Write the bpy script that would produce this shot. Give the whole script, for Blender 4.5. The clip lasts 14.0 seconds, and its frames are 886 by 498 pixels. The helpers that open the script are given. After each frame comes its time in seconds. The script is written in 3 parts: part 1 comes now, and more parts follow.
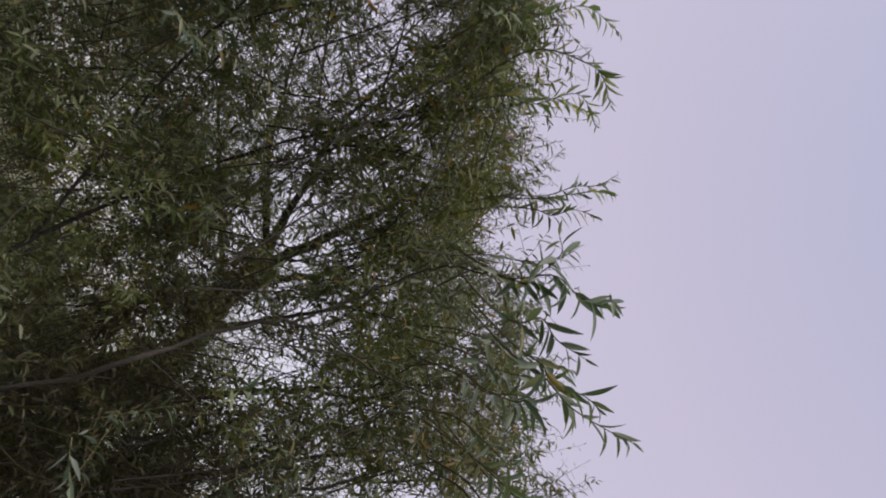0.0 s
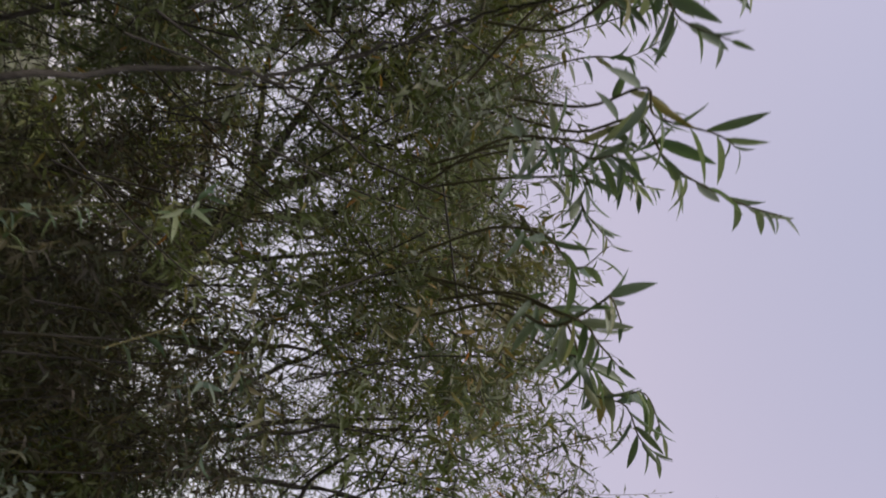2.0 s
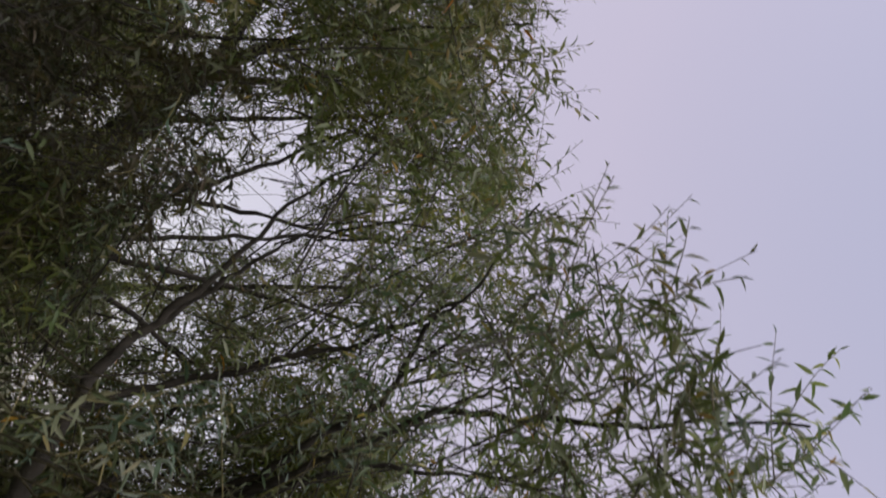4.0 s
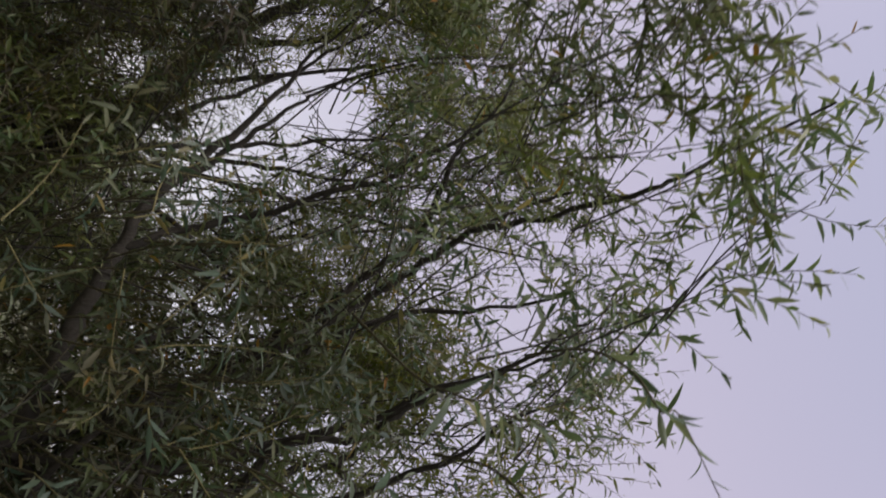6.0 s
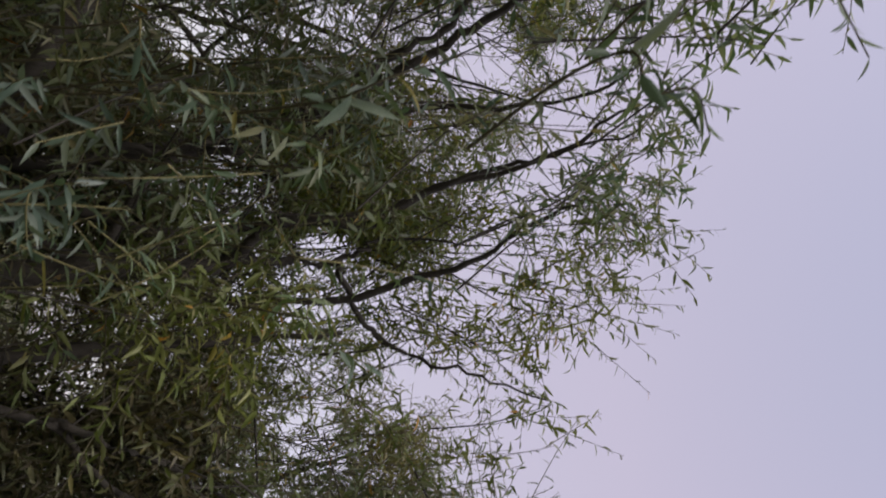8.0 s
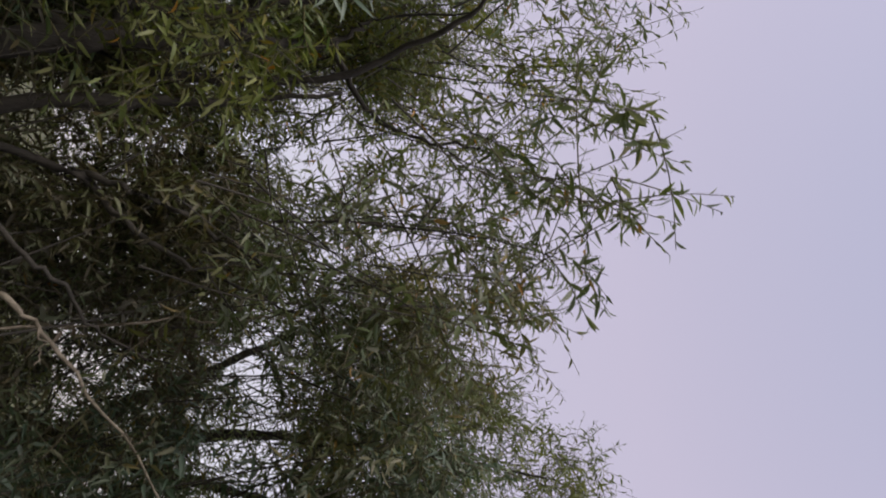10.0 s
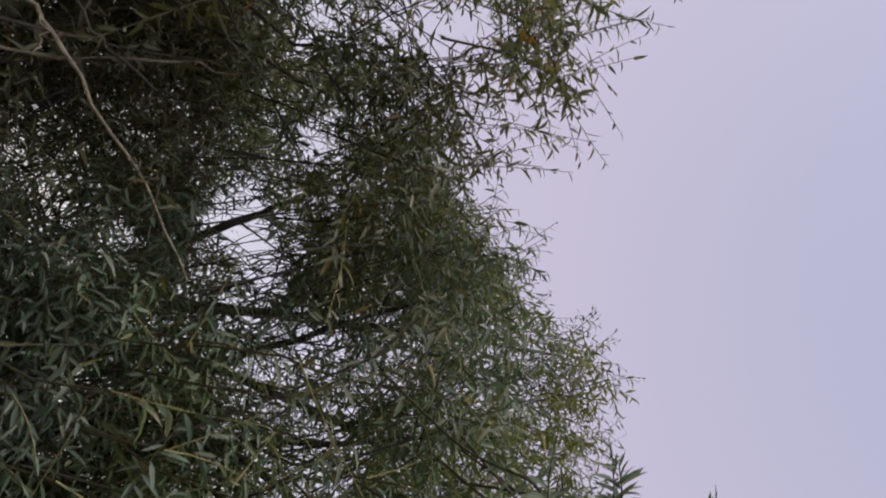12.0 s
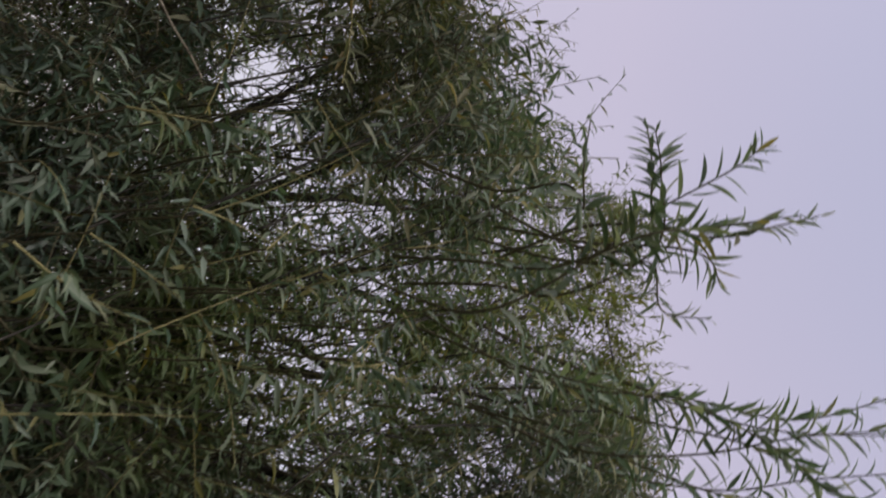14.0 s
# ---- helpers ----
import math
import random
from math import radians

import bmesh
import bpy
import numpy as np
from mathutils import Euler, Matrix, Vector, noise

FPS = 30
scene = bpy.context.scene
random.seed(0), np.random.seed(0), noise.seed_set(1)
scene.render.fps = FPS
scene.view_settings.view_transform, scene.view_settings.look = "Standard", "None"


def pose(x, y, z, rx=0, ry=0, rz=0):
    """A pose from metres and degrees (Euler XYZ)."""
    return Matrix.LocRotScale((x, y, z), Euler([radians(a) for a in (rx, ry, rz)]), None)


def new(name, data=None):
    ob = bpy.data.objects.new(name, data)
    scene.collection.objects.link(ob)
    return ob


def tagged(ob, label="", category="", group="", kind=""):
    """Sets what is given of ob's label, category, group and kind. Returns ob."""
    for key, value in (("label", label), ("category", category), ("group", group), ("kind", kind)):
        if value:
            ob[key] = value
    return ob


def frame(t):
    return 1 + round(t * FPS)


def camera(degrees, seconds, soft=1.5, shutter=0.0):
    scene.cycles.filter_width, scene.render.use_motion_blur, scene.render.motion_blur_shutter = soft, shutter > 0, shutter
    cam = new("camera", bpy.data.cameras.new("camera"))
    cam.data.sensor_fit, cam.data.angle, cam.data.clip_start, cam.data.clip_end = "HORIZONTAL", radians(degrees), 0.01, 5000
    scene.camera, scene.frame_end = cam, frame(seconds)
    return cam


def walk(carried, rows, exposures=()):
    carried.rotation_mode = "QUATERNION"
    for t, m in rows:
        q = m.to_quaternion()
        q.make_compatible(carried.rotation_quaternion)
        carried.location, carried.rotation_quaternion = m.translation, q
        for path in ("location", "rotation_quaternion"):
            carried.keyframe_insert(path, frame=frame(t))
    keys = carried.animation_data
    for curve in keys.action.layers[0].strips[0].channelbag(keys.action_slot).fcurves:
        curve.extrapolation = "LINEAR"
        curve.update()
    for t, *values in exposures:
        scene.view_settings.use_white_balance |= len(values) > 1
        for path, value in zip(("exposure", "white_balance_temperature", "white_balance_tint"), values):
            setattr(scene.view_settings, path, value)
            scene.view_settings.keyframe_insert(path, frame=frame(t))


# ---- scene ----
cam = camera(70.0, 14.0, soft=1.9, shutter=0.3)
SIDE = Matrix(((0, -1, 0), (0, 0, -1), (1, 0, 0))).to_4x4()


def view(x, y, z, yaw, up, roll):
    """The camera held on its side (the picture's right is up), turned by yaw to the left, up and roll, in degrees."""
    return pose(x, y, z) @ pose(0, 0, 0, 0, 0, yaw) @ pose(0, 0, 0, up, 0, 0) @ pose(0, 0, 0, 0, -roll, 0) @ SIDE


#       t    x      y      z     yaw    up   roll
PATH = [
    (0.0, -0.079, -0.405, 1.446, -8.12, 31.01, -7.09),
    (0.5, 0.003, -0.254, 1.518, -9.50, 30.60, -8.02),
    (1.0, 0.139, -0.127, 1.537, -9.57, 30.35, -6.33),
    (1.5, 0.352, -0.026, 1.571, -6.47, 30.49, -4.73),
    (2.0, 0.568, 0.061, 1.629, -5.03, 31.56, -1.60),
    (2.5, 0.784, 0.145, 1.749, -1.76, 31.95, 3.53),
    (3.0, 0.988, 0.126, 1.711, -0.48, 33.29, 5.54),
    (3.5, 1.225, 0.082, 1.667, -2.49, 33.80, 3.05),
    (4.0, 1.432, 0.016, 1.629, -5.22, 34.05, 1.02),
    (4.5, 1.624, -0.054, 1.604, -7.07, 34.35, -0.19),
    (5.0, 1.809, -0.112, 1.585, -5.45, 34.98, -0.46),
    (5.5, 1.942, -0.113, 1.576, -2.27, 33.76, -0.49),
    (6.0, 2.113, -0.055, 1.585, -1.16, 31.99, -1.26),
    (6.5, 2.321, 0.070, 1.627, -0.97, 32.61, -1.90),
    (7.0, 2.432, 0.106, 1.677, -3.79, 32.08, -2.54),
    (7.5, 2.606, 0.096, 1.684, -1.77, 30.95, 2.85),
    (8.0, 2.785, 0.160, 1.636, -1.44, 32.63, 5.15),
    (8.5, 2.954, 0.169, 1.606, -3.93, 32.22, 1.31),
    (9.0, 3.157, 0.127, 1.607, -3.16, 32.42, 0.00),
    (9.5, 3.361, 0.064, 1.625, -1.81, 32.21, -0.18),
    (10.0, 3.545, 0.003, 1.646, -1.39, 31.55, 0.35),
    (10.5, 3.627, -0.045, 1.655, -3.80, 30.54, 1.16),
    (11.0, 3.839, 0.011, 1.630, -3.24, 31.77, 2.55),
    (11.5, 4.090, 0.145, 1.587, -0.75, 34.42, 2.83),
    (12.0, 4.243, 0.209, 1.548, 0.01, 35.50, 2.36),
    (12.5, 4.375, 0.249, 1.558, -0.79, 35.64, 2.09),
    (13.0, 4.443, 0.270, 1.583, -1.15, 35.98, 0.14),
    (13.5, 4.526, 0.309, 1.584, -2.85, 36.84, -1.02),
    (14.0, 4.665, 0.222, 1.579, -4.67, 32.28, -5.69),
]
walk(cam, [(t, view(*row)) for t, *row in PATH])

# ---- world, sun ----
world = bpy.data.worlds.new("sky")
scene.world = world
world.use_nodes = True
wn, wl = world.node_tree.nodes, world.node_tree.links
wn.clear()
sky = wn.new("ShaderNodeTexSky")
sky.sky_type, sky.sun_disc = "NISHITA", False
sky.sun_elevation, sky.sun_rotation = radians(50), radians(210)
sky.air_density, sky.dust_density, sky.ozone_density = 1.2, 5.0, 2.0
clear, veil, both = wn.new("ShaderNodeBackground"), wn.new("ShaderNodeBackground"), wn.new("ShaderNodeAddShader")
clear.inputs["Strength"].default_value = 0.05
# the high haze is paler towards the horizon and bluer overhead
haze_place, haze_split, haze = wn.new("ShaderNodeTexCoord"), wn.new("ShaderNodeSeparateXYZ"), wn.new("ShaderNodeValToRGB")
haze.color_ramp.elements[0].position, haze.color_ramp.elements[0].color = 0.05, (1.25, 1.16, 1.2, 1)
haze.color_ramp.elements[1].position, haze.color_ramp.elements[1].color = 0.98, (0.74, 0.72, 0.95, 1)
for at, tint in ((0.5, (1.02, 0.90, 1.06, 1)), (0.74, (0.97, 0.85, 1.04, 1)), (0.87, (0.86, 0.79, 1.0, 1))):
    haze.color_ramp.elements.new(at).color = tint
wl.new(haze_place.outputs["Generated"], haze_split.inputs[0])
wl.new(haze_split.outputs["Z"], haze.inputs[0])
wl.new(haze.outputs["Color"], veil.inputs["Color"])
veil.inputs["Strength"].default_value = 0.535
out = wn.new("ShaderNodeOutputWorld")
wl.new(sky.outputs[0], clear.inputs["Color"])
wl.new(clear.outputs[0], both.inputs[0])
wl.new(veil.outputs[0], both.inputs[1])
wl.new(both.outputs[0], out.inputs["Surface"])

sun_data = bpy.data.lights.new("sun", "SUN")
sun_data.energy, sun_data.angle, sun_data.color = 2.6, radians(30), (1.0, 0.95, 0.88)
sun = new("sun", sun_data)
sun.matrix_world = pose(0, 0, 12, 40, 0, -30)


# ---- materials ----
def material(name):
    m = bpy.data.materials.new(name)
    m.use_nodes = True
    m.node_tree.nodes.clear()
    return m, m.node_tree.nodes, m.node_tree.links


def ramp_of(nodes, stops):
    r = nodes.new("ShaderNodeValToRGB")
    while len(r.color_ramp.elements) < len(stops):
        r.color_ramp.elements.new(0.5)
    for el, (at, colour) in zip(r.color_ramp.elements, stops):
        el.position, el.color = at, (*colour, 1)
    return r


def leaf_material(name, stops, single=False, gloss=0.42, through_light=0.42):
    """Willow leaf: colour from leaf to leaf, mottled, a satin face and light that comes through."""
    m, n, l = material(name)
    pick = n.new("ShaderNodeObjectInfo") if single else n.new("ShaderNodeNewGeometry")
    tone = ramp_of(n, stops)
    l.new(pick.outputs["Random" if single else "Random Per Island"], tone.inputs[0])
    place = n.new("ShaderNodeTexCoord")
    patch, fine = n.new("ShaderNodeTexNoise"), n.new("ShaderNodeTexNoise")
    patch.inputs["Scale"].default_value, fine.inputs["Scale"].default_value = 1.7, 160
    for tex in (patch, fine):
        l.new(place.outputs["Object"], tex.inputs["Vector"])
    vary = n.new("ShaderNodeHueSaturation")
    span = n.new("ShaderNodeMapRange")
    span.inputs["From Min"].default_value, span.inputs["From Max"].default_value = 0.3, 0.7
    span.inputs["To Min"].default_value, span.inputs["To Max"].default_value = 0.75, 1.25
    l.new((fine if single else patch).outputs["Fac"], span.inputs["Value"])
    l.new(span.outputs["Result"], vary.inputs["Value"])
    clump = n.new("ShaderNodeTexNoise")
    clump.inputs["Scale"].default_value = 1.1
    l.new(place.outputs["Object"], clump.inputs["Vector"])
    cast = ramp_of(n, [(0.34, (1.12, 0.92, 0.8)), (0.43, (0.86, 0.9, 1.05)), (0.54, (1.0, 1.02, 0.9)), (0.68, (1.22, 1.16, 0.62))])
    l.new(clump.outputs["Fac"], cast.inputs[0])
    blend = n.new("ShaderNodeMix")
    blend.data_type, blend.blend_type = "RGBA", "MULTIPLY"
    blend.inputs["Factor"].default_value = 0.0 if single else 1.0
    l.new(tone.outputs["Color"], blend.inputs["A"])
    l.new(cast.outputs["Color"], blend.inputs["B"])
    l.new(blend.outputs["Result"], vary.inputs["Color"])
    face = n.new("ShaderNodeBsdfPrincipled")
    face.inputs["Roughness"].default_value = gloss
    face.inputs["Specular IOR Level"].default_value = 0.35
    bump = n.new("ShaderNodeBump")
    bump.inputs["Strength"].default_value, bump.inputs["Distance"].default_value = 0.25, 0.002
    l.new(fine.outputs["Fac"], bump.inputs["Height"])
    l.new(bump.outputs["Normal"], face.inputs["Normal"])
    glow = n.new("ShaderNodeBsdfTranslucent")
    warm = n.new("ShaderNodeMix")
    warm.data_type, warm.blend_type = "RGBA", "MULTIPLY"
    warm.inputs["Factor"].default_value = 1
    warm.inputs["B"].default_value = (1.0, 1.0, 0.55, 1)
    l.new(vary.outputs["Color"], warm.inputs["A"])
    mix, end = n.new("ShaderNodeMixShader"), n.new("ShaderNodeOutputMaterial")
    mix.inputs["Fac"].default_value = through_light
    l.new(vary.outputs["Color"], face.inputs["Base Color"])
    l.new(warm.outputs["Result"], glow.inputs["Color"])
    l.new(face.outputs[0], mix.inputs[1])
    l.new(glow.outputs[0], mix.inputs[2])
    l.new(mix.outputs[0], end.inputs["Surface"])
    return m


GREENS = [(0.0, (0.077, 0.101, 0.042)), (0.3, (0.105, 0.132, 0.057)), (0.55, (0.127, 0.152, 0.072)), (0.78, (0.160, 0.179, 0.116)),
          (0.93, (0.204, 0.217, 0.160)), (0.985, (0.209, 0.171, 0.050)), (1.0, (0.32, 0.15, 0.03))]
PALE = [(0.0, (0.077, 0.121, 0.073)), (0.4, (0.110, 0.154, 0.101)), (0.7, (0.165, 0.209, 0.154)), (0.92, (0.253, 0.286, 0.220)), (1.0, (0.24, 0.20, 0.06))]
FAR = [(0.0, (0.099, 0.121, 0.046)), (0.5, (0.138, 0.160, 0.066)), (0.9, (0.182, 0.204, 0.121)), (1.0, (0.18, 0.15, 0.05))]
leaf_mid = leaf_material("willow leaf", GREENS)
leaf_far = leaf_material("willow leaf far", FAR)
leaf_near = leaf_material("willow leaf young", PALE, gloss=0.4)
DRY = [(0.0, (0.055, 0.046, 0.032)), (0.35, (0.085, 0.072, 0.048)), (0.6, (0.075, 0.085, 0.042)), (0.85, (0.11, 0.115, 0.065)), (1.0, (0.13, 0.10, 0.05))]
LIME = [(0.0, (0.10, 0.125, 0.03)), (0.5, (0.14, 0.165, 0.04)), (0.85, (0.18, 0.19, 0.06)), (1.0, (0.22, 0.17, 0.04))]
leaf_lime = leaf_material("yellowing willow leaf", LIME, through_light=0.5)
leaf_deep = leaf_material("willow leaf deep green", [(at, tuple(0.87 * c for c in tint)) for at, tint in PALE], gloss=0.45)
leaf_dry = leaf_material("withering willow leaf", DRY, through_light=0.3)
leaf_one = leaf_material("willow leaf single", GREENS[:5], single=True)
leaf_young = leaf_material("willow leaf silver", PALE, single=True, gloss=0.4)


def bark_material(name, dark, light, scale=30):
    m, n, l = material(name)
    place, stretch = n.new("ShaderNodeTexCoord"), n.new("ShaderNodeMapping")
    stretch.inputs["Scale"].default_value = (1, 1, 0.25)
    coarse, fine = n.new("ShaderNodeTexNoise"), n.new("ShaderNodeTexNoise")
    coarse.inputs["Scale"].default_value, fine.inputs["Scale"].default_value = scale, scale * 6
    coarse.inputs["Detail"].default_value = 6
    l.new(place.outputs["Object"], stretch.inputs["Vector"])
    for tex in (coarse, fine):
        l.new(stretch.outputs["Vector"], tex.inputs["Vector"])
    tone = ramp_of(n, [(0.3, dark), (0.7, light)])
    l.new(coarse.outputs["Fac"], tone.inputs[0])
    bsdf, bump, end = n.new("ShaderNodeBsdfPrincipled"), n.new("ShaderNodeBump"), n.new("ShaderNodeOutputMaterial")
    bsdf.inputs["Roughness"].default_value = 0.85
    bump.inputs["Strength"].default_value, bump.inputs["Distance"].default_value = 0.7, 0.006
    l.new(fine.outputs["Fac"], bump.inputs["Height"])
    l.new(bump.outputs["Normal"], bsdf.inputs["Normal"])
    l.new(tone.outputs["Color"], bsdf.inputs["Base Color"])
    l.new(bsdf.outputs[0], end.inputs["Surface"])
    return m


bark = bark_material("willow bark", (0.016, 0.0135, 0.011), (0.042, 0.035, 0.029))
twig_bark = bark_material("twig bark", (0.05, 0.042, 0.025), (0.11, 0.095, 0.05), 60)
shoot_bark = bark_material("young shoot bark", (0.14, 0.13, 0.05), (0.25, 0.22, 0.10), 60)
dead_bark = bark_material("dead wood", (0.10, 0.08, 0.06), (0.27, 0.23, 0.18), 50)


def ground_material():
    m, n, l = material("grassy soil")
    place = n.new("ShaderNodeTexCoord")
    coarse, fine = n.new("ShaderNodeTexNoise"), n.new("ShaderNodeTexNoise")
    coarse.inputs["Scale"].default_value, fine.inputs["Scale"].default_value = 0.9, 45
    coarse.inputs["Detail"].default_value = 8
    for tex in (coarse, fine):
        l.new(place.outputs["Object"], tex.inputs["Vector"])
    tone = ramp_of(n, [(0.35, (0.075, 0.058, 0.036)), (0.5, (0.07, 0.075, 0.03)), (0.7, (0.09, 0.105, 0.04))])
    l.new(coarse.outputs["Fac"], tone.inputs[0])
    bsdf, bump, end = n.new("ShaderNodeBsdfPrincipled"), n.new("ShaderNodeBump"), n.new("ShaderNodeOutputMaterial")
    bsdf.inputs["Roughness"].default_value = 0.95
    bump.inputs["Strength"].default_value, bump.inputs["Distance"].default_value = 0.8, 0.03
    l.new(fine.outputs["Fac"], bump.inputs["Height"])
    l.new(bump.outputs["Normal"], bsdf.inputs["Normal"])
    l.new(tone.outputs["Color"], bsdf.inputs["Base Color"])
    l.new(bsdf.outputs[0], end.inputs["Surface"])
    return m


# ---- ground ----
def ground_height(x, y):
    away = math.hypot(x - 2, y)
    return 0.06 * noise.noise((x * 0.7, y * 0.7, 0)) + (0.5 * noise.noise((x * 0.05, y * 0.05, 3)) * min(1, max(0, away - 12) / 30))


def build_ground():
    bm = bmesh.new()
    rings = [0.0] + [0.5 * 1.19**k for k in range(46)]
    around = 64
    rows = []
    for r in rings:
        row = []
        for k in range(around if r else 1):
            a = 2 * math.pi * k / around
            x, y = 2 + r * math.cos(a), r * math.sin(a)
            row.append(bm.verts.new((x, y, ground_height(x, y))))
        rows.append(row)
    for k in range(around):
        bm.faces.new((rows[0][0], rows[1][k], rows[1][(k + 1) % around]))
    for a, b in zip(rows[1:], rows[2:]):
        for k in range(around):
            bm.faces.new((a[k], b[k], b[(k + 1) % around], a[(k + 1) % around]))
    mesh = bpy.data.meshes.new("ground")
    bm.to_mesh(mesh)
    bm.free()
    for p in mesh.polygons:
        p.use_smooth = True
    mesh.materials.append(ground_material())
    tagged(new("ground", mesh), "grassy soil under the willow thicket", "ground", kind="structure")


build_ground()

# ---- growth: leaves, twigs and limbs ----
rng = np.random.default_rng(7)


def unit(v):
    return v / np.maximum(np.linalg.norm(v, axis=-1, keepdims=True), 1e-9)


def arch(x, rise, reach):
    """A place in the thicket, which arches over the footpath: x along the path, the rise in degrees and the reach in metres from eye level over the path."""
    a = np.radians(rise)
    return np.stack([np.asarray(x, float) + 0 * a, 0.05 + reach * np.cos(a), 1.6 + reach * np.sin(a)], -1)


def mesh_from(name, verts, faces_by_size, mat, smooth=False):
    """A mesh from an array of corners and arrays of triangles and quads."""
    mesh = bpy.data.meshes.new(name)
    loops = np.concatenate([f.ravel() for f in faces_by_size])
    totals = np.concatenate([np.full(len(f), f.shape[1]) for f in faces_by_size])
    mesh.vertices.add(len(verts))
    mesh.vertices.foreach_set("co", np.ascontiguousarray(verts, np.float32).ravel())
    mesh.loops.add(len(loops))
    mesh.loops.foreach_set("vertex_index", loops.astype(np.int32))
    mesh.polygons.add(len(totals))
    mesh.polygons.foreach_set("loop_start", np.r_[0, np.cumsum(totals)[:-1]].astype(np.int32))
    mesh.polygons.foreach_set("loop_total", totals.astype(np.int32))
    mesh.polygons.foreach_set("use_smooth", np.full(len(totals), smooth))
    mesh.update(calc_edges=True)
    mesh.validate()
    mesh.materials.append(mat)
    return mesh


def part(name, mesh, parent, label="", kind=""):
    ob = new(name, mesh)
    ob.parent = parent
    ob.matrix_parent_inverse = Matrix.Translation(parent.matrix_basis.translation).inverted()
    return tagged(ob, label, kind=kind)


# A leaf's outline: along, across, sag. Lanceolate, folded at the midrib, bent to its tip.
LEAF = np.array([(0, 0, 0), (0.3, -0.5, 0.10), (0.3, 0, 0.02), (0.3, 0.5, 0.10), (0.68, -0.36, 0.0), (0.68, 0, -0.06), (0.68, 0.36, 0.0), (1, 0, -0.22)])
LEAF_TRIS = np.array([(0, 1, 2), (0, 2, 3), (4, 7, 5), (5, 7, 6)])
LEAF_QUADS = np.array([(1, 4, 5, 2), (2, 5, 6, 3)])
SMALL = np.array([(0, 0, 0), (0.42, -0.5, 0.08), (0.42, 0, 0.0), (0.42, 0.5, 0.08), (1, 0, -0.16)])
SMALL_TRIS = np.array([(0, 1, 2), (0, 2, 3), (1, 4, 2), (2, 4, 3)])


def leaves_mesh(name, at, along, face, length, width, mat, simple=False):
    """All leaves of a crown as one mesh: where each sits, where it points, where its face looks, and its size."""
    shape, tris, quads = (SMALL, SMALL_TRIS, None) if simple else (LEAF, LEAF_TRIS, LEAF_QUADS)
    across = unit(np.cross(face, along))
    up = np.cross(along, across)
    curl = rng.uniform(0.2, 1.8, len(at))
    verts = (at[:, None] + (shape[None, :, 0, None] * length[:, None, None]) * along[:, None]
             + (shape[None, :, 1, None] * width[:, None, None]) * across[:, None]
             + (shape[None, :, 2, None] * (length * curl * 0.6)[:, None, None]) * up[:, None])
    n, k = len(at), len(shape)
    step = (np.arange(n) * k)[:, None, None]
    faces = [(tris[None] + step).reshape(-1, 3)] + ([] if simple else [(quads[None] + step).reshape(-1, 4)])
    return mesh_from(name, verts.reshape(-1, 3), faces, mat, True)


def tubes_mesh(name, lines, radii, mat, sides=5):
    """Tapered round rods along lines: lines (n, k, 3), radii (n, k)."""
    n, k, _ = lines.shape
    tangent = unit(np.gradient(lines, axis=1))
    helper = np.where(np.abs(tangent[..., 2:3]) < 0.9, np.array([0, 0, 1.0]), np.array([1.0, 0, 0]))
    a = unit(np.cross(tangent, helper))
    b = np.cross(tangent, a)
    turn = 2 * np.pi * np.arange(sides) / sides
    verts = lines[:, :, None] + radii[:, :, None, None] * (np.cos(turn)[:, None] * a[:, :, None] + np.sin(turn)[:, None] * b[:, :, None])
    i, j, s = np.meshgrid(np.arange(n), np.arange(k - 1), np.arange(sides), indexing="ij")
    here = (i * k + j) * sides
    quads = np.stack([here + s, here + (s + 1) % sides, here + sides + (s + 1) % sides, here + sides + s], -1).reshape(-1, 4)
    return mesh_from(name, verts.reshape(-1, 3), [quads], mat, True)


def spline(points, count):
    """A smooth line through a few points."""
    p = np.asarray(points, float)
    p = np.vstack([2 * p[0] - p[1], p, 2 * p[-1] - p[-2]])
    s = np.linspace(0, len(p) - 3 - 1e-6, count)
    i = s.astype(int)
    u = (s - i)[:, None]
    a, b, c, d = p[i], p[i + 1], p[i + 2], p[i + 3]
    return 0.5 * (2 * b + (c - a) * u + (2 * a - 5 * b + 4 * c - d) * u**2 + (3 * b - a - 3 * c + d) * u**3)


def rod(name, points, thick, thin, mat, parent, label="", knots=24):
    """One limb: a knotty tapered rod through a few points."""
    line = spline(points, knots)
    line[1:-1] += rng.normal(0, 0.006, (knots - 2, 3))
    r = np.linspace(thick, thin, knots) * rng.uniform(0.9, 1.12, knots)
    return part(name, tubes_mesh(name, line[None], r[None], mat, 9), parent, label)


